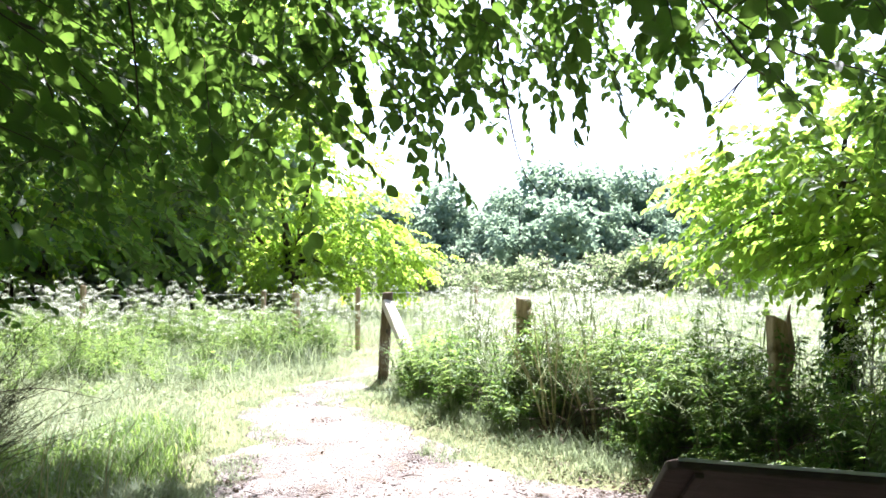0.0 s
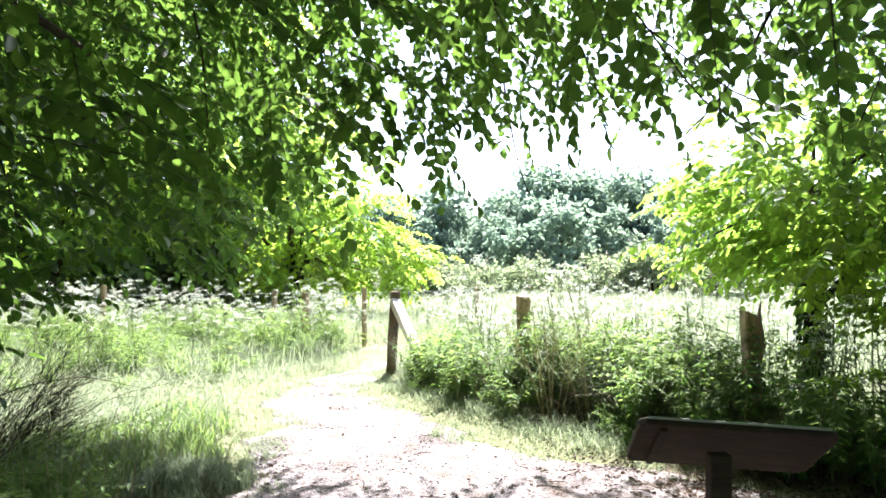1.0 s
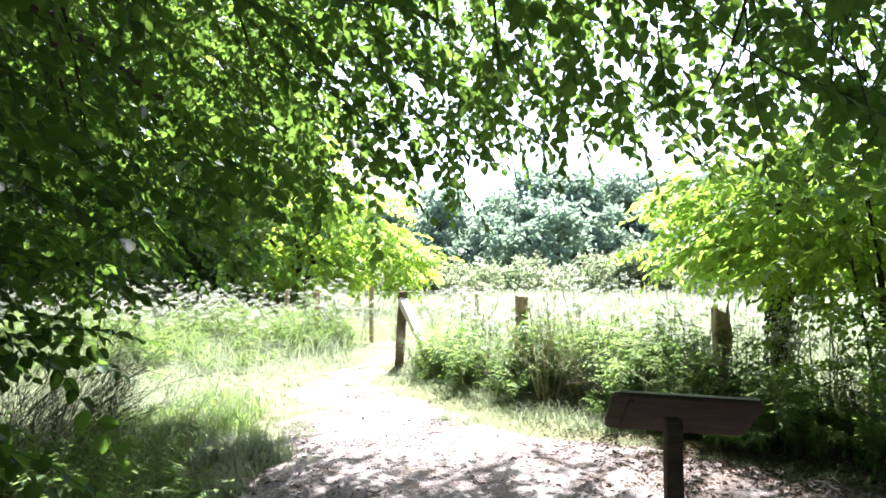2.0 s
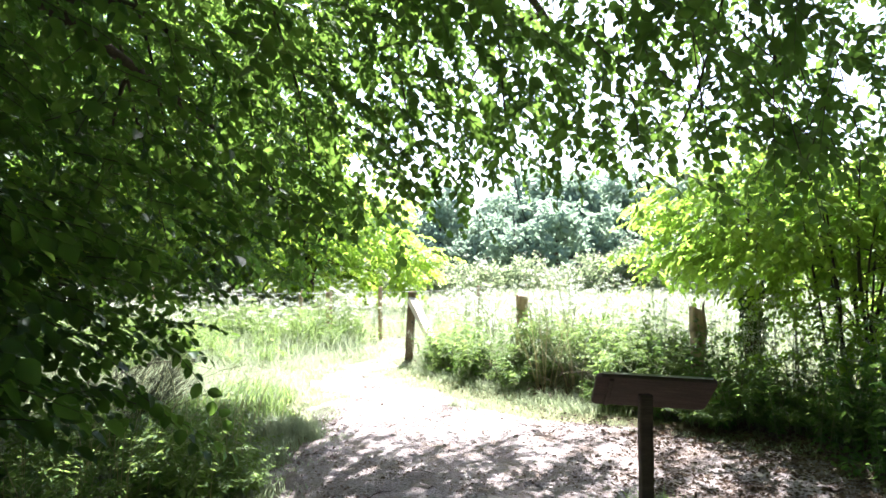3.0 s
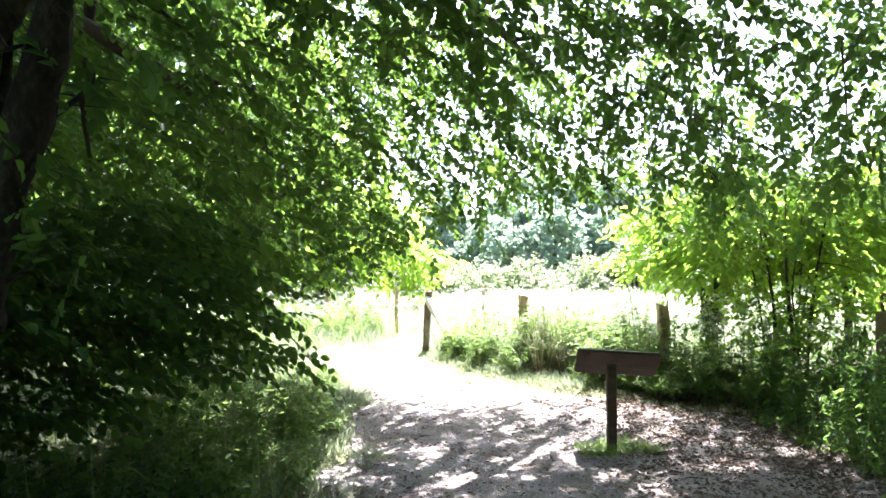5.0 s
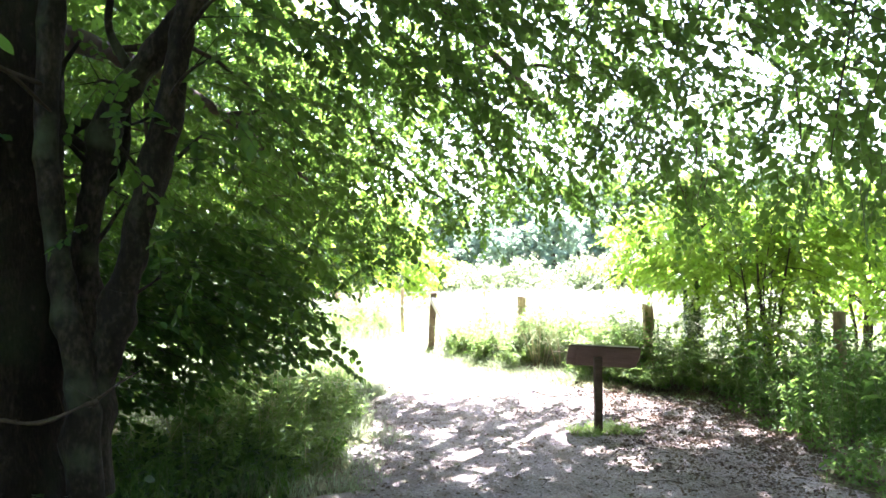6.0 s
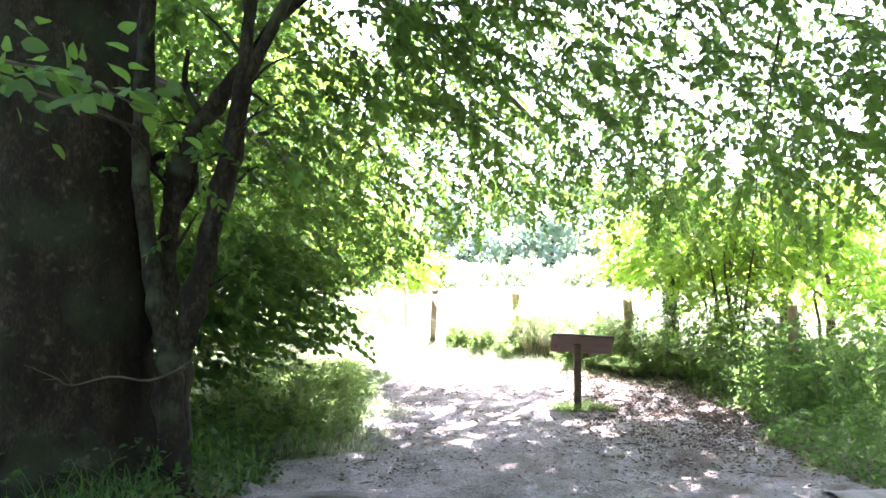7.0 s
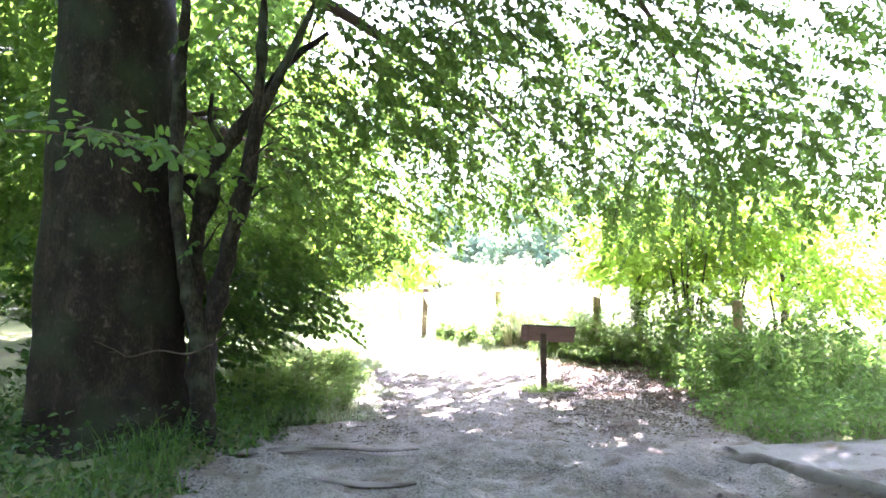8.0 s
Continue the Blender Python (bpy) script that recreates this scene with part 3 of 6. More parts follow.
LEAF_KINDS = [single_leaf(0.0), single_leaf(2.1), single_leaf(4.4)]
H = scatter_in(22, (0.8, 1.75, 2.4), (2.6, 3.0, 3.0), lambda p: (p[:, 2] > 2.45 + 0.2 * np.sin(4 * p[:, 0]) * np.sin(3 * p[:, 1])) * 1.0)
for q in local(H, BX):
    d = unit(rng.normal(0, 0.4, 3) + [0.35, 0.2, -0.3])
    ln = 0.45 + 0.2 * rng.random()
    side = unit(np.cross(d, [0, 0, 1.0] + rng.normal(0, 0.3, 3)))
    s = Soup()
    tube(s, [q - d * 0.5 + [0, 0, 0.2], q, q + d * ln * 0.5, q + d * ln - [0, 0, 0.06]], [0.005, 0.004, 0.003, 0.0015], 5, 3)
    twig = part("twig", s, TWIG, beech, "drooping twig with oval leaves", True)
    for k in range(12):
        s01 = (k + 0.5) / 12
        sg = 1 if k % 2 else -1
        a = unit(d * 0.65 + side * sg * 0.75 + rng.normal(0, 0.15, 3) - [0, 0, 0.15]) if k < 11 else d
        nrm = unit(np.cross(side, d) + rng.normal(0, 0.3, 3))
        sd = unit(np.cross(a, nrm))
        up = np.cross(sd, a)
        f = 0.095 * (0.7 + 0.5 * rng.random())
        at = q + d * ln * s01 - np.array([0, 0, 0.06]) * s01 ** 2
        ob = part("leaf", LEAF_KINDS[k % 3], BEECH, twig)
        ob.matrix_basis = Matrix(((*(f * np.array([sd[0], a[0], up[0]])), at[0]), (*(f * np.array([sd[1], a[1], up[1]])), at[1]), (*(f * np.array([sd[2], a[2], up[2]])), at[2]), (0, 0, 0, 1)))
H = scatter_in(40, (0.75, 1.9, 2.6), (2.7, 3.3, 3.3), lambda p: np.ones(len(p)))
sprays(crown, twigs, local(H, BX), unit(rng.normal(0, 0.4, (len(H), 3)) + [0.35, 0.2, -0.3]), 0.45 + 0.2 * rng.random(len(H)), 11, 0.095, 0.2)
H = scatter_in(46, (1.9, -2.2, 2.35), (3.3, 1.0, 3.3), lambda p: (p[:, 2] > 2.45 + 0.3 * np.sin(3 * p[:, 0] + 1) * np.sin(2.2 * p[:, 1])) * 1.0)
sprays(crown, twigs, local(H, BX), unit(rng.normal(0, 0.4, (len(H), 3)) + [0.1, 0.1, -0.7]), 0.45 + 0.2 * rng.random(len(H)), 12, 0.085, 0.15, flat=0.6)
for n, lo, hi in ((44, (2.7, 0.3, 2.45), (3.6, 1.9, 3.9)), (30, (4.2, 0.3, 2.6), (5.3, 1.7, 3.9)), (26, (0.6, 1.2, 3.0), (2.0, 2.6, 4.2))):
    H = scatter_in(n, lo, hi, lambda p: np.ones(len(p)))
    sprays(crown, twigs, local(H, BX), unit(rng.normal(0, 0.3, (n, 3)) + [0.05, 0.05, -0.8]), 0.4 + 0.25 * rng.random(n), 13, 0.082, 0.05, flat=0.8)
# low dark sprays on the path side
L = scatter_in(850, (-5.4, -0.7, 0.5), (-1.55, 2.2, 2.2), lambda p: ((p[:, 0] < -1.95 - 0.3 * (p[:, 1] > 1.1) - 0.35 * np.abs(p[:, 2] - 1.25) - 0.15 * np.sin(5 * p[:, 1])) & (p[:, 2] > np.interp(p[:, 0], [-3.6, -2.6], [0.6, 1.08]) + 0.12 * np.sin(4 * p[:, 1]))) * ~sun_gap(p) * 1.0)
DL = unit(np.stack([0.8 + 0.3 * rng.random(len(L)), rng.normal(0.1, 0.5, len(L)), rng.normal(-0.1, 0.14, len(L))], 1))
sprays(crown, twigs, local(L, BX), DL, 0.35 + 0.25 * rng.random(len(L)), 13, 0.085, 0.22)
# upper storey, added leaf by leaf and mostly out of view, dense enough to shade the path; laid out by where its shadow
# falls
def shade_edge(x):
    return np.interp(x, [-5.6, -4.6, -3.2, -2.5, -1.6, -0.6, 1.2, 1.7, 3.5, 5.5], [7.5, 3.0, 2.6, 1.4, 1.2, 1.1, 1.2, 3.1, 3.3, 2.5]) + 0.4 * np.sin(1.9 * x + 1) + 0.25 * np.sin(4.7 * x)


def shade_roof(n, x0, x1, y0, y1, size, z0=5.8, z1=11.5):
    def chance(q):
        sx, sy = q[:, 0] - 0.146 * q[:, 2], q[:, 1] - 0.633 * q[:, 2]
        # the ellipse is an extra leaf patch, added to shade the bank by the posts
        return (sx > x0) * (sx < x1) * (sy > y0) * ~sun_gap(q) * high_up(q) * np.maximum(np.clip((shade_edge(sx) - sy) / 1.3, 0, 1), 0.8 * (((sx - 2.55) / 0.85) ** 2 + ((sy - 4.8) / 0.6) ** 2 < 1))
    p = scatter_in(n, (x0, y0 + 3.0, z0), (x1 + 1.7, y1 + 7.6, z1), chance)
    leaves(crown, local(p, BX), rng.normal(0, 1, (n, 3)) - [0, 0, 0.3], rng.normal(0, 0.45, (n, 3)) + [0, 0, 1], size * (0.8 + 0.45 * rng.random(n)))


shade_roof(49000, -4.6, 7.0, -6.5, 5.8, 0.19)
shade_roof(9500, -4.6, 7.5, -14.0, -6.5, 0.28)
shade_roof(21000, -18.0, -4.6, -8.0, 9.4, 0.29)
L = scatter_in(900, (-13.5, 2.0, 2.3), (-5.5, 7.0, 8.0), lambda p: (p[:, 0] < -0.62 * (p[:, 1] + 7.9) + 1.5) * 1.0)
sprays(crown, twigs, local(L, BX), unit(rng.normal(0, 0.5, (len(L), 3)) * [1, 1, 0.3] + [-0.4, 0.2, -0.15]), 0.6, 11, 0.14)
# shady foliage beyond the trunk
L = scatter_in(950, (-9.0, -0.6, 1.7), (-4.2, 4.6, 7.2), lambda p: np.clip(0.4 + 0.3 * p[:, 2], 0, 1))
sprays(crown, twigs, local(L, BX), unit(rng.normal(0, 0.5, (len(L), 3)) * [1, 1, 0.3] + [-0.4, 0.2, -0.15]), 0.5, 12, 0.1)
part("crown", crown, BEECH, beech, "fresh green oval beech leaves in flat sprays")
tagged(part("twig_work", twigs, TWIG, beech), kind="stuff")

# slim many-stemmed tree beside the beech
HO = (-2.72, -1.6, 0)
hornbeam = thing("hornbeam_tree", HO, "slim tree with twisting grey stems beside the big trunk", "tree")
s = Soup()
tube(s, local([(-2.62, -1.66, -0.1), (-2.68, -1.62, 0.3), (-2.72, -1.6, 0.85), (-2.74, -1.6, 1.17), (-2.82, -1.6, 1.59), (-2.89, -1.6, 2.01), (-2.95, -1.6, 2.59), (-2.92, -1.58, 3.54), (-2.88, -1.5, 4.6)], HO),
     [0.16, 0.115, 0.105, 0.09, 0.075, 0.07, 0.066, 0.06, 0.04], 18, 9, 0.3, 4, 0.14, 0.3)
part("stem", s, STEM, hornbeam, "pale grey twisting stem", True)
s = Soup()
tube(s, local([(-2.66, -1.55, 0.55), (-2.7, -1.5, 1.1), (-2.59, -1.5, 1.53), (-2.52, -1.5, 1.85), (-2.43, -1.5, 2.22), (-2.3, -1.5, 2.76), (-2.22, -1.5, 3.29), (-2.18, -1.48, 3.84), (-2.17, -1.4, 4.6)], HO),
     [0.09, 0.095, 0.09, 0.08, 0.078, 0.072, 0.062, 0.05, 0.03], 18, 9, 0.3, knots=0.35)
tube(s, local([(-2.22, -1.5, 3.25), (-2.06, -1.48, 3.55), (-1.9, -1.45, 3.9), (-1.72, -1.4, 4.3), (-1.5, -1.2, 4.9)], HO), [0.055, 0.05, 0.042, 0.03, 0.012], 10, 6, 0.1, knots=0.3)
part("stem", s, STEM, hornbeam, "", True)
s = Soup()
tube(s, local([(-2.74, -1.45, 0.7), (-2.86, -1.35, 1.35), (-2.88, -1.3, 1.85), (-2.84, -1.3, 2.23), (-2.76, -1.3, 2.68), (-2.52, -1.3, 3.09), (-2.27, -1.3, 3.42), (-2.02, -1.25, 3.81), (-1.6, -1.1, 4.2)], HO),
     [0.08, 0.09, 0.09, 0.088, 0.085, 0.07, 0.055, 0.04, 0.02], 18, 9, 0.35, knots=0.45)
tube(s, local([(-2.78, -1.3, 2.6), (-3.0, -1.1, 2.75), (-3.3, -0.9, 2.6)], HO), [0.05, 0.035, 0.015], 7, 4, 0.1)
tube(s, local([(-2.8, -1.3, 2.5), (-2.98, -1.35, 2.66), (-3.0, -1.4, 2.95), (-2.9, -1.35, 3.2)], HO), [0.035, 0.028, 0.022, 0.01], 8, 5, 0.1, knots=0.4)
tube(s, local([(-2.6, -1.3, 3.0), (-2.7, -1.4, 3.25), (-2.66, -1.45, 3.5)], HO), [0.035, 0.025, 0.012], 8, 5, 0.1, knots=0.4)
tube(s, local([(-2.85, -1.3, 2.2), (-2.7, -1.2, 2.5), (-2.72, -1.1, 3.0)], HO), [0.04, 0.03, 0.015], 7, 4, 0.1)
part("stem", s, STEM, hornbeam, "gnarled stem, bark darkened for shade", True)
for pts in ([(-2.62, -1.7, 1.08), (-2.5, -1.95, 1.15), (-2.62, -2.2, 1.10), (-2.8, -2.34, 1.15), (-3.0, -2.42, 1.11), (-3.1, -2.46, 1.17), (-3.25, -2.5, 1.25)],
            [(-2.6, -1.8, 1.1), (-2.42, -1.85, 1.22), (-2.3, -1.8, 1.3)],
            [(-2.9, -1.65, 2.7), (-2.95, -2.1, 2.85), (-3.2, -2.6, 2.9), (-3.5, -2.8, 2.95)]):
    s = Soup()
    line = tube(s, local(pts, HO), [0.011, 0.008, 0.005, 0.002], 6, 5, 0.35, knots=0.8)
    for k in range(4, len(line) - 1, 4):
        tube(s, [line[k], line[k] + rng.normal(0, 0.05, 3) + [-0.03, -0.02, 0.05]], [0.004, 0.001], 4, 2)
    part("branch", s, TWIG, hornbeam, "bare dead side branch", True)
hc, ht = Soup(), Soup()
for x, y, z, dx, dz in ((-2.9, -1.5, 2.2, -0.35, 0.25), (-2.85, -1.35, 2.45, -0.3, 0.4), (-2.6, -1.3, 2.9, -0.4, 0.15), (-2.45, -1.45, 2.3, 0.35, 0.3), (-2.35, -1.5, 2.7, 0.4, 0.35), (-2.25, -1.5, 3.1, 0.5, 0.3),
                        (-2.75, -1.3, 2.65, 0.25, -0.35), (-2.8, -1.35, 1.95, 0.22, 0.3), (-2.2, -1.5, 3.4, -0.35, 0.4), (-2.6, -1.5, 1.6, 0.3, 0.2), (-2.3, -1.5, 2.85, -0.2, -0.3)):
    s = Soup()
    root = np.array([x, y, z]) - HO
    mid = root + [dx * 0.5, 0.12 * rng.normal(), dz * 0.6 + 0.05 * rng.normal()]
    tip = root + [dx * 1.1, 0.2 * rng.normal(), dz]
    line = tube(s, [root, mid, tip], [0.018, 0.011, 0.003], 6, 6, 0.3, knots=0.6)
    for k in (4, 7, 9):
        tube(s, [line[k], line[k] + rng.normal(0, 0.09, 3) + [dx * 0.3, 0, 0.06]], [0.005, 0.0012], 4, 2)
    part("branch", s, STEM, hornbeam, smooth=True)
    q = tip + rng.normal(0, 0.1, (5, 3))
    sprays(hc, ht, q, unit(rng.normal(0, 0.5, (5, 3)) + [dx, 0.1, 0.0]), 0.28, 9, 0.075)
Q = scatter_in(330, (-4.2, -1.0, 1.3), (-1.2, 2.6, 5.0), lambda p: (p[:, 0] < -1.6 - 0.15 * p[:, 1]) * ~sun_gap(p) * 1.0)
sprays(hc, ht, local(Q, HO), unit(np.stack([rng.normal(0.6, 0.4, len(Q)), rng.normal(0.3, 0.5, len(Q)), rng.normal(-0.15, 0.2, len(Q))], 1)), 0.4 + 0.2 * rng.random(len(Q)), 12, 0.08)
for pts in ([(-2.95, -1.65, 2.85), (-3.0, -2.7, 2.82), (-2.75, -3.7, 2.7), (-2.35, -4.15, 2.58), (-2.0, -4.3, 2.48), (-1.75, -4.35, 2.36)],
            [(-3.0, -2.9, 2.8), (-3.15, -3.6, 2.7), (-3.1, -4.2, 2.56), (-2.95, -4.6, 2.4)]):
    s = Soup()
    line = tube(s, local(pts, HO), [0.015, 0.009, 0.006, 0.002], 6, 6, 0.2)
    bough = part("branch", s, TWIG, hornbeam, "thin leafy branch", True)
    for k in range(9, len(line) - 1):
        d0 = unit(line[k + 1] - line[k])
        sg = 1 if k % 2 else -1
        d = unit(np.cross(d0, [0, 0, 1]) * sg * 0.8 + d0 * 0.6 + rng.normal(0, 0.38, 3) - [0, 0, 0.15])
        ln = 0.18 + 0.3 * rng.random()
        side = unit(np.cross(d, [0, 0, 1.0] + rng.normal(0, 0.5, 3)))
        for j in range(5):
            a = unit(d * 0.7 + side * (1 if j % 2 else -1) * 0.7 + rng.normal(0, 0.15, 3) - [0, 0, 0.1]) if j < 4 else d
            nrm = unit(np.cross(side, d) + rng.normal(0, 0.5, 3) + [0, -0.35, 0])
            sd = unit(np.cross(a, nrm))
            up = np.cross(sd, a)
            f = 0.085 * (0.7 + 0.5 * rng.random())
            at = line[k] + d * ln * (j + 0.4) / 5
            ob = part("leaf", LEAF_KINDS[(j + k) % 3], BEECH, bough)
            ob.matrix_basis = Matrix(((*(f * np.array([sd[0], a[0], up[0]])), at[0]), (*(f * np.array([sd[1], a[1], up[1]])), at[1]), (*(f * np.array([sd[2], a[2], up[2]])), at[2]), (0, 0, 0, 1)))
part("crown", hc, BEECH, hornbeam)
tagged(part("twig_work", ht, TWIG, hornbeam), kind="stuff")


def ellipsoid_points(n, centre, radii, shell=0.55):
    d = unit(rng.normal(0, 1, (n, 3)))
    r = (shell + (1 - shell) * rng.random(n)) ** 0.6
    bump = 1 + 0.22 * np.sin(3.1 * d[:, 0] + 5 * d[:, 2] + centre[0]) * np.sin(4 * d[:, 1] + centre[1])
    return np.array(centre) + d * np.array(radii) * (r * bump)[:, None], d


def clumped_points(n, centre, radii, per=9):
    """Points in flat clumps through an ellipsoid, with gaps between them, and their outward directions."""
    m = max(3, n // per)
    c, _ = ellipsoid_points(m, centre, radii, 0.15)
    k = rng.integers(0, m, n)
    p = c[k] + rng.normal(0, 1, (n, 3)) * [0.24, 0.24, 0.09] * min(1.5, 0.6 + 0.35 * max(radii))
    return p, unit(p - np.array(centre) + 1e-6)


def small_tree(name, at, label, stems, blobs, material, count, leaf, n_leaf=12, spray=0.42, bark=TWIG, category="tree", floor=1.0):
    """A slender tree: several stems, limbs into the crown, and sprays of leaves in clumps."""
    ob = thing(name, at, label, category)
    zmid = np.mean([b[0][2] for b in blobs])
    for k, (dx, dy, r) in enumerate(stems):
        s = Soup()
        b = blobs[k % len(blobs)]
        tip = np.array(b[0]) - at + rng.normal(0, 0.25, 3)
        tube(s, [(dx, dy, -0.1), (dx + 0.03, dy, 0.6), (dx * 1.6 + 0.05, dy * 1.4, 1.3), tuple(tip * [0.55, 0.55, 0.85]), tuple(tip + [0, 0, 0.3 * b[1][2]])], [r * 1.2, r, r * 0.85, r * 0.5, 0.008], 9, 5, 0.15)
        for j in range(7):
            bb = blobs[j % len(blobs)]
            e = np.array(bb[0]) - at + unit(rng.normal(0, 1, 3)) * np.array(bb[1]) * 0.75
            st = np.array([dx * 1.5, dy * 1.4, 1.1 + 0.2 * j])
            tube(s, [st, (st + e) / 2 + [0, 0, 0.15], e], [r * 0.4, r * 0.25, 0.004], 5, 4, 0.1)
        part("trunk" if k == 0 else "stem", s, bark, ob, smooth=True)
    c, tw = Soup(), Soup()
    tot = sum(b[1][0] * b[1][1] for b in blobs)
    for centre, radii in blobs:
        n = int(count * radii[0] * radii[1] / tot)
        p, d = clumped_points(n, centre, radii)
        keep = p[:, 2] > floor + 0.25 * np.sin(3 * p[:, 0]) * np.sin(2.3 * p[:, 1])
        p, d = p[keep], d[keep]
        sprays(c, tw, local(p, at), unit(d * [1, 1, 0.3] + rng.normal(0, 0.4, p.shape) * [1, 1, 0.4] - [0, 0, 0.2]), spray * (0.7 + 0.6 * rng.random(len(p))), n_leaf, leaf)
    part("crown", c, material, ob)
    tagged(part("twig_work", tw, TWIG, ob), kind="stuff")
    return ob


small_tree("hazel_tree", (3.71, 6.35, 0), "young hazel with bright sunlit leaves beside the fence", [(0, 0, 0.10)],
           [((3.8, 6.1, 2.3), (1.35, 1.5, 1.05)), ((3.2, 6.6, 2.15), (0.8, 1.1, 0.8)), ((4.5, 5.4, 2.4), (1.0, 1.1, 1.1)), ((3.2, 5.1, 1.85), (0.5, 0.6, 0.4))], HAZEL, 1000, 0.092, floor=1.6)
hz = scene.objects["hazel_tree"]
s = Soup()
n = 420
a, h = rng.random(n) * 6.283, 0.1 + 1.45 * rng.random(n) ** 0.8
r = 0.10 + 0.05 * rng.random(n) + 0.05 * np.clip(0.9 - h, 0, 1)
at = np.stack([0.03 + r * np.cos(a), r * np.sin(a), h], 1)
leaves(s, at, np.stack([np.cos(a) * 0.4, np.sin(a) * 0.4, -0.7 + 0 * a], 1) + rng.normal(0, 0.3, (n, 3)), np.stack([np.cos(a), np.sin(a), 0.5 + 0 * a], 1), 0.06 + 0.03 * rng.random(n), 0.85)
part("ivy", s, IVY, hz, "dark glossy ivy clothing the trunk")


def coppice(at, label, stems, tall, count, leaf):
    """A hazel coppice: many thin upright stems from one stool, leafy from knee height up."""
    ob = thing("hazel_tree", at, label, "tree")
    c, tw = Soup(), Soup()
    for k in range(stems):
        a, r0 = k * 2.4, 0.05 + 0.17 * math.sqrt((k + 0.5) / stems)
        d = np.array([math.cos(a), math.sin(a), 0])
        h = tall * (0.75 + 0.3 * rng.random())
        s = Soup()
        r = 0.013 + 0.014 * rng.random()
        line = tube(s, [d * r0 - [0, 0, 0.1], d * r0 * 1.3 + [0, 0, h * 0.25] + rng.normal(0, 0.03, 3), d * r0 * 2.0 + [0, 0, h * 0.55] + rng.normal(0, 0.05, 3), d * r0 * 3.2 + [0, 0, h]],
                    [r * 1.2, r, r * 0.8, 0.004], 7, 8, 0.25)
        for j in range(7, len(line), 2):
            e = line[j] + unit(rng.normal(0, 1, 3) * [1, 1, 0.25] + d * 0.7) * (0.3 + 0.4 * rng.random()) + [0, 0, 0.1]
            tube(s, [line[j], (line[j] + e) / 2 + [0, 0, 0.05], e], [r * 0.4, r * 0.25, 0.002], 4, 3)
            n = count // (stems * 9)
            q = e + rng.normal(0, 1, (n, 3)) * [0.25, 0.25, 0.1]
            sprays(c, tw, q, unit(rng.normal(0, 0.6, (n, 3)) * [1, 1, 0.3] + d * 0.5 - [0, 0, 0.15]), 0.22 + 0.2 * rng.random(n), 9, leaf, flat=0.5)
        part("stem", s, TWIG, ob, "thin upright dark stem", True)
    part("crown", c, HAZEL, ob)
    tagged(part("twig_work", tw, TWIG, ob), kind="stuff")
    return ob


coppice((4.2, 4.85, 0), "bushy hazel with many thin upright stems", 10, 3.3, 620, 0.072)
small_tree("hazel_tree", (5.6, 5.9, 0), "spreading hazel in leaf behind the nettles", [(0, 0, 0.04), (0.12, 0.1, 0.03)],
           [((5.5, 5.7, 2.6), (1.1, 1.1, 1.0)), ((6.1, 5.0, 2.3), (0.9, 1.0, 1.1))], HAZEL, 560, 0.092, floor=1.8)
small_tree("hazel_tree", (6.9, 6.6, 0), "leafy hazel thicket with slender stems at the field edge", [(0, 0, 0.05), (0.15, 0.1, 0.035), (-0.12, 0.1, 0.03)],
           [((6.9, 6.6, 2.2), (1.3, 1.3, 1.5)), ((8.2, 6.2, 2.0), (1.3, 1.2, 1.4)), ((7.4, 5.6, 1.2), (0.8, 0.8, 0.9))], HAZEL, 1000, 0.092, floor=0.6)
small_tree("field_maple", (-4.9, 21.5, 0), "broad field maple with yellow-green foliage behind the wire fence", [(0, 0, 0.2)],
           [((-5.2, 21.0, 3.6), (3.6, 3.2, 2.6)), ((-2.6, 20.5, 2.6), (2.2, 2.2, 1.6)), ((-7.6, 20.4, 3.2), (2.8, 2.6, 2.5)), ((-4.8, 20, 6.0), (2.6, 2.6, 2.0)), ((-1.5, 20.2, 1.8), (1.3, 1.3, 0.8)), ((-4.6, 19.8, 1.7), (2.0, 1.2, 1.0))], MAPLE, 2250, 0.145, 11, 0.6, floor=0.9)
small_tree("field_maple", (-12.0, 18.5, 0), "dense shady maple behind the wire fence", [(0, 0, 0.22), (0.5, 0.2, 0.12)],
           [((-12.0, 18.5, 3.8), (3.6, 3.0, 2.9)), ((-9.4, 17.6, 3.4), (2.4, 2.0, 2.2)), ((-15.5, 17.5, 3.6), (3.4, 2.8, 2.9)), ((-13.0, 17.5, 7.6), (3.6, 2.6, 2.8))], MAPLE, 1900, 0.17, 11, 0.65, floor=1.3)
# beeches added on the left to block sky light behind the big trunk
for at, label, blobs in (((-11.6, 7.6, 0), "beech added behind the great trunk to cut the sky light", [((-11.4, 7.4, 4.4), (2.4, 3.0, 2.6)), ((-11.8, 7.8, 8.0), (2.8, 3.2, 2.8)), ((-12.6, 3.6, 5.4), (2.2, 2.6, 3.4))]),
                         ((-12.4, -2.4, 0), "unseen low-branched beech added to deepen the shade", [((-12.4, -2.4, 4.2), (2.6, 3.0, 2.6)), ((-12.6, -1.6, 8.0), (2.8, 3.2, 2.8)), ((-12.0, -6.4, 5.2), (2.6, 2.6, 3.4))]),
                         ((-9.6, 9.8, 0), "dense young beech added to shade the edge of the verge", [((-9.4, 9.6, 4.2), (1.9, 2.0, 2.8)), ((-9.8, 10.0, 8.2), (2.2, 2.2, 2.6))])):
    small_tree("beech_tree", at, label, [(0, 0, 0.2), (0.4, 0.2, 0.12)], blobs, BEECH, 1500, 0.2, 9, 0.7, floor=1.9)
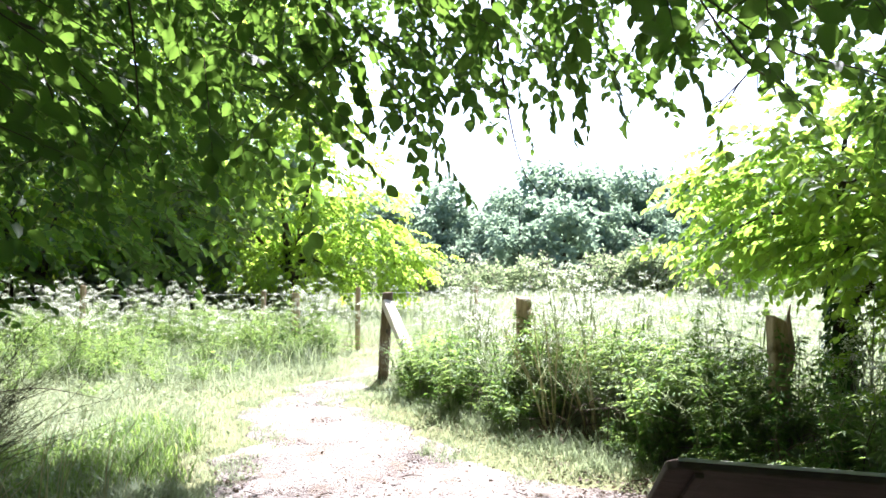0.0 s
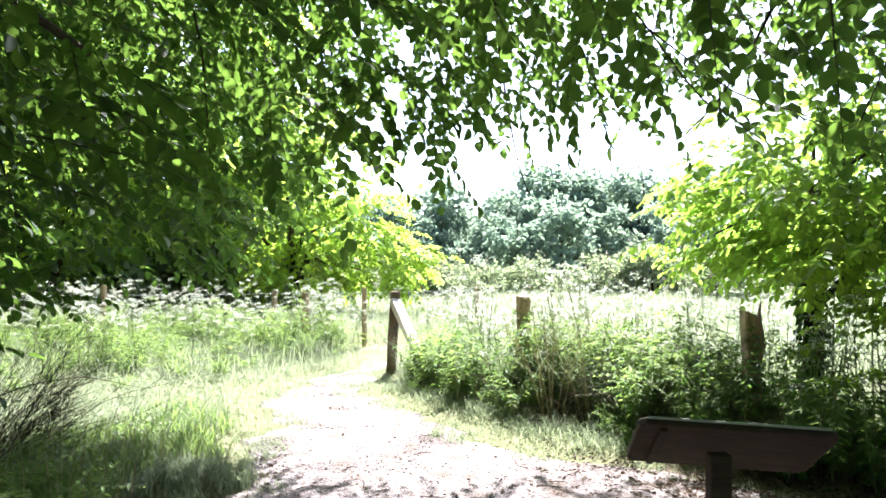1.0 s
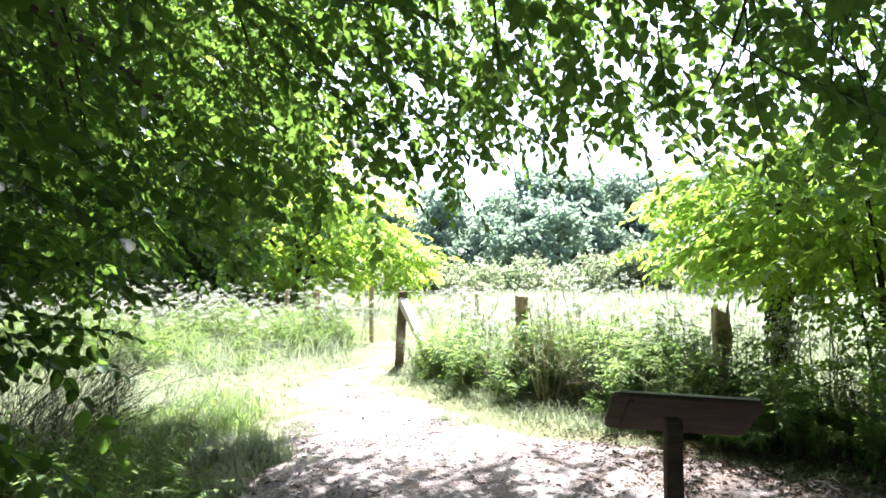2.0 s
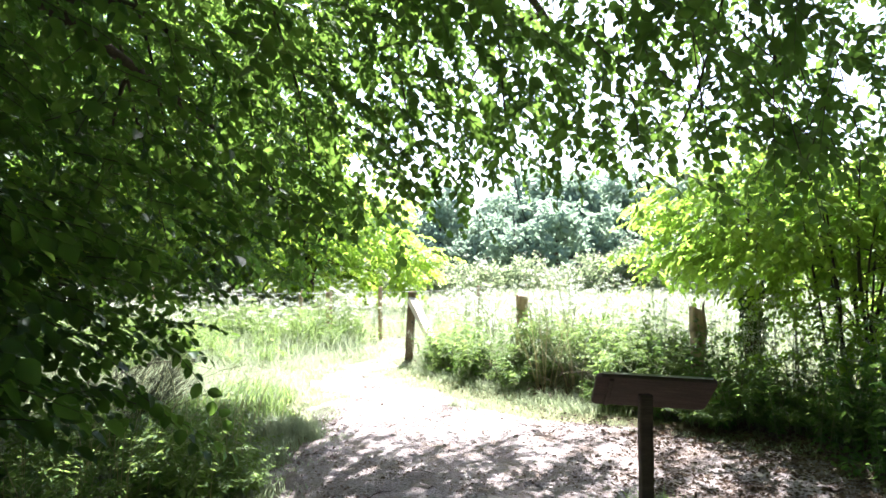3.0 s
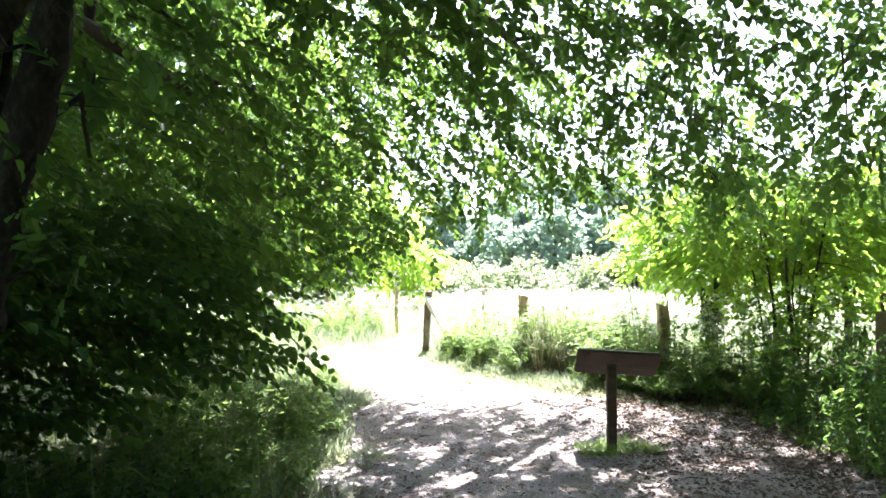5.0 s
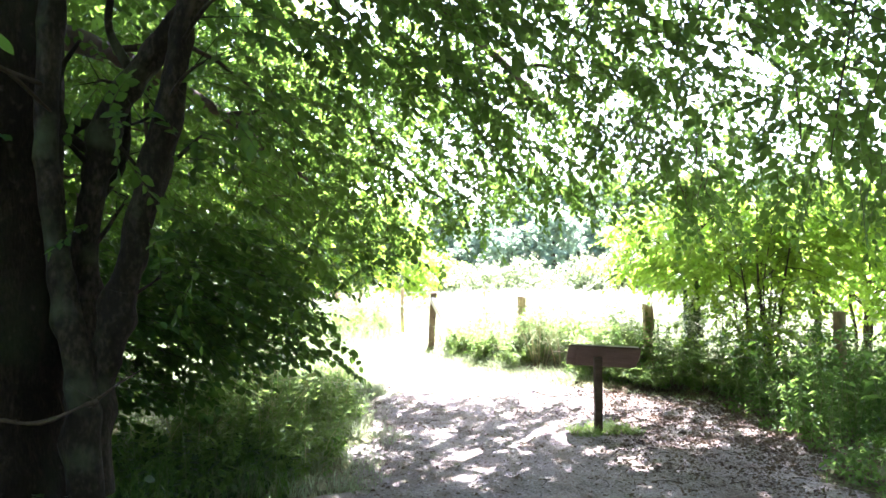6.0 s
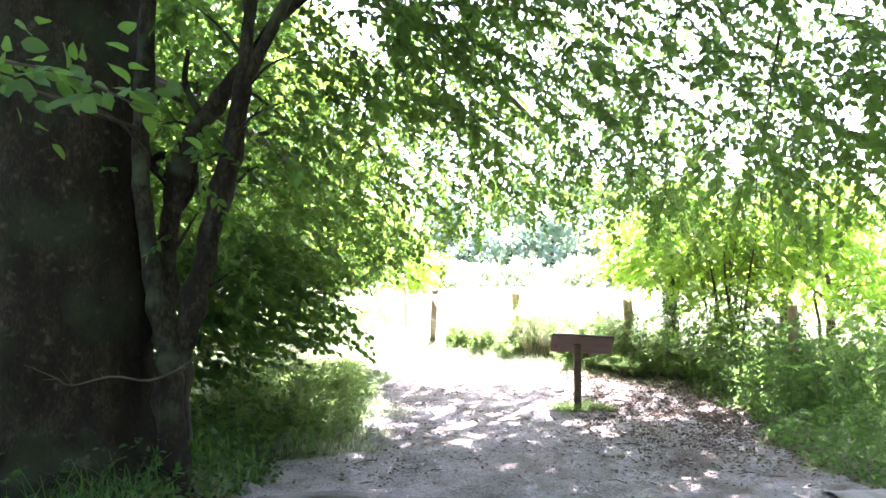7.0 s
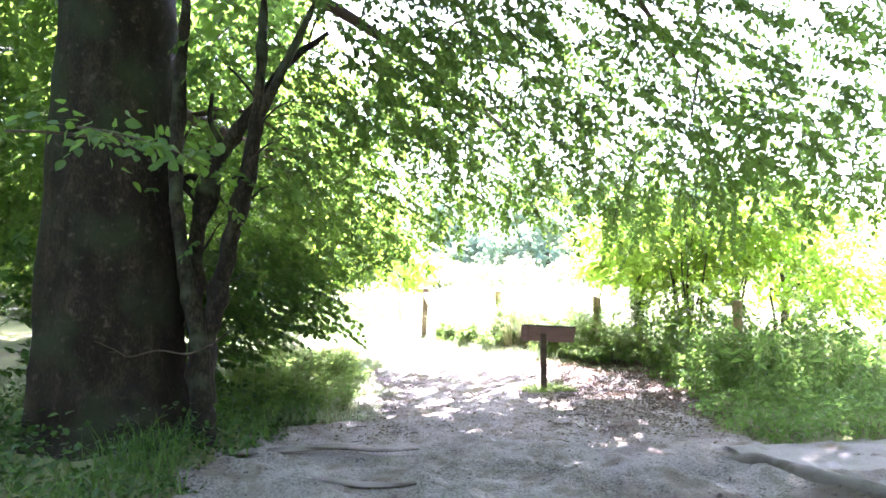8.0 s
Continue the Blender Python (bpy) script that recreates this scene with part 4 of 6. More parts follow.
# its top crowns are added above the view to close a bright sky gap
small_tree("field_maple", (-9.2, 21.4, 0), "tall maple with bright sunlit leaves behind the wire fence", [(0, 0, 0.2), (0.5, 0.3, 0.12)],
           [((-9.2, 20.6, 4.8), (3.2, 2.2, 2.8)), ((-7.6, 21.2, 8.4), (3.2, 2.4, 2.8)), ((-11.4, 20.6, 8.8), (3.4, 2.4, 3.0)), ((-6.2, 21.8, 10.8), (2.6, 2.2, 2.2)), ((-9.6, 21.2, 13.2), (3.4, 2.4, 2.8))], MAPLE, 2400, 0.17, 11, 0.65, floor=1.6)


def wood_tree(at, tall, spread, label, material=HAZED_WOOD_LEAF, clumps=26, per=84, leaf=0.5, name="woodland_tree", low=0.12):
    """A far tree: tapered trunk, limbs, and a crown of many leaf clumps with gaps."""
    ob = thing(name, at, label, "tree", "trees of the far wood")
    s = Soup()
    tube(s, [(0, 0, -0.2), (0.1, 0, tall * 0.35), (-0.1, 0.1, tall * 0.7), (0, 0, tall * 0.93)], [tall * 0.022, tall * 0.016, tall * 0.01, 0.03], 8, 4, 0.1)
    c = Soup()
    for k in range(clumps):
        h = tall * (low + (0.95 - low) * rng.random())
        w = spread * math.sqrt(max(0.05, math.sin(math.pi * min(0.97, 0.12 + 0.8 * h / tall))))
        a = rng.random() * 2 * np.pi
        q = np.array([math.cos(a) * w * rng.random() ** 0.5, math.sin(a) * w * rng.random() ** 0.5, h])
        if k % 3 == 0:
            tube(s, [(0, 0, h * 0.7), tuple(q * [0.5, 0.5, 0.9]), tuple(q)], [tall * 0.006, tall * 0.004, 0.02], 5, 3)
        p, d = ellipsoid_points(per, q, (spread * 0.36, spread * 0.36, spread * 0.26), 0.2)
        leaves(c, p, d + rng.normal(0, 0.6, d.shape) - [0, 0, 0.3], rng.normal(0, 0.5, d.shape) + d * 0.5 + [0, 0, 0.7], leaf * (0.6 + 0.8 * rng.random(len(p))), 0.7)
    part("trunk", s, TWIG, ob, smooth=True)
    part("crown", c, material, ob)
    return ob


FAR = [wood_tree((0, 0, 0), 9.5, 3.4, "deep green broadleaf tree of the far wood"), wood_tree((0, 0, 0), 11.5, 3.8, "tall broadleaf tree of the far wood, haze in its blue-green"),
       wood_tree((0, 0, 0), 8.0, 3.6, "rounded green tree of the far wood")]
spots = []
for k in range(54):
    x = -15 + 62 * (k + 0.5) / 54 + rng.normal(0, 1.0)
    spots.append((x, 66 + rng.normal(0, 3) + 0.12 * abs(x) - (7 if k % 3 == 0 else 0), k % 3, (0.76 + 0.24 * rng.random()) * (0.78 if k % 3 == 0 else 1) + (0.2 if x > 9 else 0)))
# wood added mostly out of view, to close off light behind and beside the walk
for x, y in ((-13, -9), (-9, -14), (-4, -16), (1, -15.5), (6, -15), (10.5, -11), (12, -6), (-13, -4), (-12.5, 2), (13.5, -1), (-7, -19), (4, -20), (9, -18), (-16, 7),
             (-17, -7), (-18, 0), (-11, -19), (14, -10), (13, -16), (-1, -21), (-20, 13), (-24, 20), (-17, 26), (-10, 29), (-26, 8), (17, 3), (18, -4)):
    spots.append((x, y, len(spots) % 3, 1.0 + 0.2 * rng.random()))
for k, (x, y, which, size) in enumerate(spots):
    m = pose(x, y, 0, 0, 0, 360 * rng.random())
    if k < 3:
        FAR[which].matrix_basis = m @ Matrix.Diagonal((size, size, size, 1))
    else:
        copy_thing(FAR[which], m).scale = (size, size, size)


def bush(at, size, label, material, bloom=0):
    """A rounded bush of leafy clumps, with pale blossom on its sunny side."""
    ob = thing("hawthorn_bush", at, label, "bush", "bushes across the meadow")
    s, c, b = Soup(), Soup(), Soup()
    for k in range(5):
        a = k * 1.26
        tube(s, [(0.1 * math.cos(a), 0.1 * math.sin(a), -0.1), (0.4 * math.cos(a), 0.4 * math.sin(a), size[2] * 0.4), (0.9 * math.cos(a), 0.9 * math.sin(a), size[2] * 0.8)], [0.06, 0.045, 0.015], 6, 3, 0.1)
    for k in range(16):
        q = rng.normal(0, 0.42, 3) * size
        q[2] = size[2] * (0.1 + 0.75 * rng.random() * (1 - 0.4 * min(1, abs(q[0]) / size[0])))
        p, d = ellipsoid_points(130, q, np.array(size) * 0.33, 0.3)
        p[:, 2] = np.abs(p[:, 2])
        leaves(c, p, d + rng.normal(0, 0.6, d.shape), rng.normal(0, 0.5, d.shape) + d * 0.6 + [0, 0, 0.5], 0.23 * (0.6 + 0.8 * rng.random(len(p))), 0.7)
        if bloom:
            p, d = ellipsoid_points(bloom, q + np.array([0, -0.1, 0.1]), np.array(size) * 0.36, 0.8)
            p[:, 2] = np.abs(p[:, 2])
            leaves(b, p, rng.normal(0, 1, d.shape), d + [0, 0, 0.4], 0.14 * (0.6 + 0.8 * rng.random(len(p))), 0.9)
    part("stem_work", s, TWIG, ob)
    part("foliage", c, material, ob)
    if bloom:
        part("blossom", b, BLOSSOM, ob, "pale pinkish blossom")
    return ob


BUSHES = [bush((0, 0, 0), (2.6, 2.2, 2.9), "green hawthorn bush with pale blossom", HAZED_HAWTHORN, 22), bush((0, 0, 0), (2.4, 2.0, 2.5), "rounded bush across the meadow, haze in its grey-green", HAZED_HAWTHORN),
          bush((0, 0, 0), (2.6, 2.2, 2.8), "bush thick with pale blossom", HAZED_HAWTHORN, 34)]
for k in range(34):
    x = -24 + 58 * (k + 0.5) / 34 + rng.normal(0, 0.6)
    y = 36 + rng.normal(0, 2.0) + (2.0 if k % 2 else 0)
    m = pose(x, y, 0, 0, 0, 360 * rng.random())
    which = (0, 1, 2, 0, 2)[k % 5]
    size = 0.68 + 0.3 * rng.random() + (0.12 if x > 4 else 0)
    ob = BUSHES[which]
    if k in (0, 1, 2):
        ob.matrix_basis = m @ Matrix.Diagonal((size, size, size, 1))
    else:
        copy_thing(ob, m).scale = (size, size, size)

# low thicket, added mostly out of view, that closes the shade behind the walk and under the maples
for x, y in ((-9, -11.5), (-6, -13), (-2.5, -12.5), (1.5, -12.8), (5, -12.2), (8.5, -10), (10.5, -6.5), (-10, -7.5), (9.8, -2.5), (-7.5, 20.5), (-10.5, 21.5), (-13.5, 20), (-16.5, 19), (-19, 16), (-9, 24)):
    copy_thing(BUSHES[1], pose(x, y, 0, 0, 0, 360 * rng.random())).scale = (1.35, 1.35, 1.5)

# ---- fence, gate post and sign ----
def grain_block(sx, sy, sz, lean=(0, 0), top="flat"):
    """A post with worn arrises, slightly twisted, from the ground to its top."""
    bm = bmesh.new()
    box(bm, (sx, sy, sz), (0, 0, sz / 2), bevel=min(sx, sy) * 0.14, segments=2)
    bmesh.ops.subdivide_edges(bm, edges=[e for e in bm.edges if abs(e.verts[0].co.z - e.verts[1].co.z) > sz * 0.5], cuts=7)
    for v in bm.verts:
        h = v.co.z / sz
        q = v.co * 4
        v.co.x += lean[0] * h + 0.012 * noise.noise(q)
        v.co.y += lean[1] * h + 0.012 * noise.noise(q + Vector((7, 0, 0)))
        if top == "slant" and h > 0.9:
            v.co.z -= 0.06 * (v.co.x / sx + 0.5)
        if top == "worn" and h > 0.9:
            v.co.z += 0.03 * noise.noise(v.co * 25)
    return bm


def round_post(r, tall, lean=(0, 0)):
    s = Soup()
    tube(s, [(0, 0, -0.3), (lean[0] * 0.3, lean[1] * 0.3, tall * 0.3), (lean[0] * 0.7, lean[1] * 0.7, tall * 0.7), (lean[0], lean[1], tall)], [r * 1.05, r, r, r * 0.97], 14, 4, 0.06)
    return s


gate = thing("gate_post", (-0.88, 9.7, 0.0), "old dark square gate post with a slanting brace, mossy", "post")
bm = grain_block(0.15, 0.15, 1.62, (0.09, 0.02), "worn")
bmesh.ops.translate(bm, verts=bm.verts, vec=(0, 0, -0.35))
part("post", bm, DARKPOST, gate, "dark weathered square timber")
bm = grain_block(0.14, 0.12, 1.8, (0, 0), "worn")
bmesh.ops.translate(bm, verts=bm.verts, vec=(0, 0, -1.7))
bmesh.ops.transform(bm, matrix=look((0.10, -0.08, 1.08), (0.66, -1.35, 0.12)), verts=bm.verts)
part("brace", bm, BLEACHED_SUNLIT, gate, "bleached slanting timber, whitened to look sunlit")
bm = bmesh.new()
box(bm, (0.02, 0.17, 0.06), (0.085, 0, 0.72), bevel=0.004)
part("hinge_plate", bm, METAL, gate)

p2 = thing("fence_post", (0.88, 7.4, 0), "stout square wooden post among tall stalks", "post", "posts along the path")
bm = grain_block(0.155, 0.155, 1.59, (0.0, 0), "worn")
bmesh.ops.translate(bm, verts=bm.verts, vec=(0, 0, -0.3))
part("post", bm, SUNLIT_POST, p2, "weathered timber with sunlight put into its colour")
p3 = thing("fence_post", (2.6, 5.23, 0), "broken-topped leaning wooden post grown over with nettles", "post", "posts along the path")
bm = grain_block(0.125, 0.13, 1.53, (-0.02, 0), "slant")
bmesh.ops.translate(bm, verts=bm.verts, vec=(0, 0, -0.3))
part("post", bm, SUNLIT_POST, p3)
s = Soup()
tube(s, [(0.02, -0.06, 0.75), (0.05, -0.09, 0.95), (0.03, -0.07, 1.2), (0.06, -0.05, 1.32)], [0.018, 0.02, 0.015, 0.004], 7, 3, 0.3)
part("splinter", s, POST, p3, "split flap of pale wood", True)
p5 = thing("fence_post", (4.5, 3.35, 0), "round wooden fence post standing in nettles", "post", "posts along the path")
part("post", round_post(0.075, 1.22), POST, p5, smooth=True)
LINE = [(-9.8, 11.0, 1.30, 0.05), (-6.4, 12.0, 1.32, 0.05), (-3.45, 12.9, 1.20, 0.05), (-2.72, 12.55, 1.17, 0.075), (-1.66, 13.2, 1.26, 0.05), (0.78, 16.0, 1.22, 0.05)]
for x, y, tall, r in LINE:
    ob = thing("fence_post", (x, y, 0), "thin round stake of the wire fence" if r < 0.06 else "grey round fence post beside thin stakes", "post", "stakes of the wire fence")
    part("stake", round_post(r, tall, (rng.normal(0, 0.02), 0)), POST, ob, smooth=True)
wire = thing("fence_wire", (-6.4, 12.0, 0), "thin slack steel strands between the stakes", "wire")
chain = [(-14.0, 9.8), (-9.8, 11.0), (-6.4, 12.0), (-3.45, 12.9), (-1.66, 13.2), (0.78, 16.0)]
for h in (0.45, 0.80, 1.14):
    s = Soup()
    for (ax, ay), (bx, by) in zip(chain[:-1], chain[1:]):
        tube(s, local([(ax, ay, h), ((ax + bx) / 2, (ay + by) / 2, h - 0.02), (bx, by, h)], (-6.4, 12.0, 0)), [0.0035, 0.0035], 5, 3)
    part("strand", s, WIRE, wire)
wire2 = thing("fence_wire", (2.6, 5.23, 0), "rusty wire strands along the nettles", "wire")
chain = [(0.88, 7.4), (2.6, 5.23), (4.5, 3.35), (9.0, 1.6)]
for h in (0.55, 0.95):
    s = Soup()
    for (ax, ay), (bx, by) in zip(chain[:-1], chain[1:]):
        tube(s, local([(ax, ay, h), ((ax + bx) / 2, (ay + by) / 2, h - 0.03), (bx, by, h)], (2.6, 5.23, 0)), [0.003, 0.003], 5, 3)
    part("strand", s, WIRE, wire2)

sign = thing("lectern_sign", (1.07, 2.3, 0), "sloping wooden information lectern seen from behind, on one post", "sign")
bm = grain_block(0.09, 0.085, 1.13)
bmesh.ops.translate(bm, verts=bm.verts, vec=(0, -0.06, -0.33))
part("post", bm, BOARD, sign, "dark square timber post")
# board: its upper edge is towards the clearing's shady side, its face slopes away
SL = pose(0.05, 0.12, 0.79, -34, 0, 0)
TURN_SIGN = pose(0, 0, 0, 0, 2.4, -8)


def set_on_board(bm):
    bmesh.ops.transform(bm, matrix=TURN_SIGN @ SL, verts=bm.verts)
    return bm


def rounded_plate(w, d, h, r, at):
    bm = bmesh.new()
    made = bmesh.ops.create_cube(bm, size=1.0, matrix=Matrix.Translation(at) @ Matrix.Diagonal((w, d, h, 1)))
    up = [e for e in bm.edges if abs((e.verts[0].co - e.verts[1].co).z) > h * 0.5]
    bmesh.ops.bevel(bm, geom=up, offset=r, segments=4, affect="EDGES", profile=0.5)
    rim = [e for e in bm.edges if abs((e.verts[0].co - e.verts[1].co).z) < 1e-5 and len(e.link_faces) == 2 and e.calc_face_angle(0) > 1.0]
    bmesh.ops.bevel(bm, geom=rim, offset=0.006, segments=2, affect="EDGES", profile=0.5)
    return bm


board = part("board", set_on_board(rounded_plate(0.81, 0.47, 0.035, 0.05, (0, 0, 0))), BOARD, sign, "dark brown back of the board")
for x in (-0.30,):
    bm = bmesh.new()
    box(bm, (0.03, 0.42, 0.02), (x, 0, -0.026), bevel=0.005)
    part("batten", set_on_board(bm), BOARD, board)
part("panel", set_on_board(rounded_plate(0.74, 0.41, 0.006, 0.012, (0, 0, 0.021))), PANEL, board, "printed face turned to the meadow")

# thin pale strip added as the highlight along the board's upper edge
bm = bmesh.new()
box(bm, (0.74, 0.007, 0.012), (0, -0.237, 0.013), bevel=0.002)
part("rim", set_on_board(bm), PANEL, board, "pale strip standing for light caught on the upper edge")

log = thing("edging_log", (2.45, -2.1, float(ground_z(2.45, -2.1))), "half-buried weathered log edging the side path", "log")
s = Soup()
tube(s, [(-0.3, 0.5, 0.0), (-0.17, 0.2, 0.07), (0.02, -0.2, 0.10), (0.25, -0.6, 0.10), (0.6, -1.15, 0.09), (1.0, -1.7, 0.05)], [0.05, 0.07, 0.08, 0.08, 0.075, 0.06], 14, 8, 0.3, knots=0.3)
part("log", s, ROOT, log, "", True)

# ---- roots and stones in the path ----
ROOTS = [[(-2.5, -1.85, 0.05), (-2.0, -1.72, 0.055), (-1.5, -1.62, 0.045), (-1.1, -1.72, 0.03), (-0.7, -1.66, -0.01)],
         [(-2.4, -2.15, 0.04), (-1.9, -2.4, 0.035), (-1.5, -2.38, 0.03), (-1.1, -2.5, 0.02), (-0.7, -2.42, -0.02)],
         [(0.2, -1.8, -0.02), (0.42, -2.15, 0.03), (0.62, -2.5, 0.03), (1.0, -2.75, 0.02), (1.4, -2.85, -0.03)],
         [(-1.2, -0.95, 0.0), (-0.8, -1.1, 0.03), (-0.4, -1.02, -0.02)],
         [(0.5, -3.2, -0.02), (0.9, -3.28, 0.02), (1.4, -3.2, 0.02), (1.9, -3.05, -0.03)],
         [(-0.6, -2.9, -0.02), (-0.2, -2.75, 0.02), (0.2, -2.8, 0.025), (0.6, -3.0, -0.02)],
         [(0.9, -1.9, -0.02), (1.4, -2.25, 0.03), (1.9, -2.4, 0.025), (2.3, -2.75, -0.02)]]
for k, pts in enumerate(ROOTS):
    at = pts[0]
    z = float(ground_z(at[0], at[1]))
    ob = thing("tree_root", (at[0], at[1], z), "worn beech root showing through the trodden earth", "root", "roots across the path")
    s = Soup()
    r = 0.085 + 0.02 * math.sin(k * 2.1)
    tube(s, local(pts, (at[0], at[1], 0.065)), [r, r * 0.9, r * 0.8, r * 0.6, 0.02], 14, 8, 0.7, knots=0.35)
    s.v = [q * [1, 1, 0.3] - [0, 0, 0.006] for q in s.v]
    part("root", s, ROOT, ob, smooth=True)


def on_ground(n, x0, x1, y0, y1, test):
    p = np.empty((0, 2))
    while len(p) < n:
        q = np.stack([x0 + (x1 - x0) * rng.random(n * 3), y0 + (y1 - y0) * rng.random(n * 3)], 1)
        p = np.vstack([p, q[rng.random(len(q)) < test(q[:, 0], q[:, 1])]])
    p = p[:n]
    return np.column_stack([p, ground_z(p[:, 0], p[:, 1])])


def patchy(x, y):
    return 0.5 + 0.5 * np.sin(1.7 * x + 0.8 * y) * np.sin(1.1 * y - 0.9 * x + 1) + 0.25 * np.sin(5.1 * x - 3.3 * y)


def pebble_shape():
    bm = bmesh.new()
    bmesh.ops.create_cone(bm, cap_ends=True, segments=4, radius1=1.0, radius2=0.55, depth=1.2)
    v = np.array([q.co for q in bm.verts])
    f = np.array([[q.index for q in fc.verts] for fc in bm.faces if len(fc.verts) == 4])
    bm.free()
    return v, f


pv, pf = pebble_shape()
s = Soup()
n = 7500
at = on_ground(n, -2.4, 3.6, -7, 10, lambda x, y: (on_path(x, y) > 0.02) * 1.0)
size = 0.006 + 0.02 * rng.random(n) ** 4
sc = size[:, None, None] * (0.7 + 0.6 * rng.random((n, 1, 3))) * np.array([1, 1, 0.6])
v = pv[None] * sc * (1 + 0.2 * rng.normal(0, 1, (n, len(pv), 1))) + (at + [0, 0, 0.012])[:, None]
s.add(v.reshape(-1, 3), (pf[None] + len(pv) * np.arange(n)[:, None, None]).reshape(-1, 4))
tagged(part("gravel", s, STONE, None, "small grey and buff stones strewn on the path"), category="gravel", kind="stuff")

s = Soup()
n = 5200
at = on_ground(n, -2.4, 3.2, 2.2, 10.5, lambda x, y: (on_path(x, y) > 0.0) * np.clip(0.3 + patchy(x * 2.2, y * 2.2), 0.1, 1))
size = 0.004 + 0.010 * rng.random(n) ** 2
v = pv[None] * size[:, None, None] * (0.6 + 0.9 * rng.random((n, 1, 3))) * np.array([1, 1, 0.7]) * (1 + 0.25 * rng.normal(0, 1, (n, len(pv), 1))) + (at + [0, 0, 0.014])[:, None]
s.add(v.reshape(-1, 3), (pf[None] + len(pv) * np.arange(n)[:, None, None]).reshape(-1, 4))
tagged(part("earth_clods", s, DARKPOST, None, "dark crumbs of earth and bark on the pale path"), category="debris", kind="stuff")

s = Soup()
n = 32000
at = on_ground(n, -2.8, 4.6, -6.0, 5.8, lambda x, y: np.clip(0.3 + 0.7 * np.clip((x - 0.7) / 0.8, 0, 1) * np.clip((y + 1.5) / 2, 0.1, 1) - 0.12 * (np.abs(x) < 0.8), 0.03, 1) * np.clip(1.25 - 0.22 * np.clip(y - 1, 0, 9) * (x < 0.8), 0.1, 1) * (on_path(x, y) > -0.5))
leaves(s, at + [0, 0, 0.018], np.column_stack([rng.normal(0, 1, (n, 2)), rng.normal(0.1, 0.25, n)]), rng.normal(0, 0.35, (n, 3)) + [0, 0, 1], 0.012 + 0.036 * rng.random(n) ** 2, 0.55, 0.15, 0.3)
n = 5000
at = on_ground(n, 1.0, 4.0, 0.2, 4.6, lambda x, y: (np.hypot(x - 1.07, y - 2.3) > 0.5) * np.clip(0.35 + 0.3 * (x - 1.0) + 0.4 * patchy(2 * x, 2 * y), 0.1, 1) * np.clip((x - 0.95 + 0.2 * np.sin(5 * y)) / 1.2, 0, 1) * np.clip((y - 0.2 + 0.3 * np.sin(3 * x)) / 1.6, 0, 1))
leaves(s, at + [0, 0, 0.02], np.column_stack([rng.normal(0, 1, (n, 2)), rng.normal(0.15, 0.3, n)]), rng.normal(0, 0.45, (n, 3)) + [0, 0, 1], 0.018 + 0.03 * rng.random(n), 0.55, 0.2, 0.35)
tagged(part("leaf_litter", s, LITTER, None, "brown dead leaves strewn over the shaded earth"), category="leaf litter", kind="stuff")

s = Soup()
at = on_ground(260, -2.4, 4.2, -6, 6, lambda x, y: (on_path(x, y) > -0.2) * (0.3 + 0.7 * (x > 0.5)))
for p in at:
    a, ln = rng.random() * 6.28, 0.06 + 0.16 * rng.random()
    d = np.array([math.cos(a), math.sin(a), 0]) * ln
    tube(s, [p + [0, 0, 0.02], p + d * 0.5 + [0.02 * rng.normal(), 0.02 * rng.normal(), 0.03], p + d + [0, 0, 0.02]], [0.004, 0.0035, 0.002], 4, 2)
tagged(part("fallen_twigs", s, TWIG, None, "thin fallen twigs on the path"), category="twigs", kind="stuff")

# ---- grass ----
def grass_patch(name, label, at, tall, width, lean, material=GRASS):
    s = Soup()
    blades(s, at, tall, width, lean)
    return tagged(part(name, s, material, None, label), category="grass", kind="stuff")


s = Soup()
at = on_ground(15000, -7.5, -1.2, 3.4, 11.6, lambda x, y: np.clip(-0.02 - 1.2 * on_path(x, y), 0, 1) * (x < edge_x(LEFT_EDGE, y) + 0.3) * np.clip(patchy(1.6 * x + 1, 1.6 * y), 0.06, 1))
n = len(at)
leaves(s, at + np.column_stack([np.zeros((n, 2)), 0.01 + 0.17 * rng.random(n) ** 1.5 * np.clip(-on_path(at[:, 0], at[:, 1]), 0.15, 1)]), rng.normal(0, 1, (n, 3)) * [1, 1, 0.5], rng.normal(0, 0.6, (n, 3)) + [0, 0, 1], 0.02 + 0.03 * rng.random(n), 0.55)
tagged(part("low_herbs", s, GRASS, None, "low pale weeds matted in the sunny verge"), category="plants", kind="stuff")
far_left = lambda x, y: (x < edge_x(LEFT_EDGE, y) + 0.5)
at = on_ground(52000, -8, -0.6, 0.2, 12.5, lambda x, y: np.clip(0.22 - 1.1 * on_path(x, y), 0, 1) ** 1.5 * far_left(x, y) * np.clip(0.35 + 0.65 * patchy(x, y), 0.1, 1))
d = np.clip(-on_path(at[:, 0], at[:, 1]), 0, 4)
grass_patch("grass", "short bright grass on the sunny verge of the path", at, (0.03 + 0.055 * np.clip(d, 0, 1.4)) * (0.4 + 1.5 * rng.random(len(at)) ** 2), 0.0038, 1.1)
at = on_ground(32000, -8, -1.4, 3.5, 11.5, lambda x, y: np.clip(-0.1 - 2 * on_path(x, y), 0, 1) * far_left(x, y) * np.clip(1.1 - 1.4 * patchy(x + 2, y), 0.0, 1))
grass_patch("pale_grass", "bleached thin grass on the dry verge", at, 0.05 + 0.14 * rng.random(len(at)) ** 2, 0.0035, 1.1, HAY)
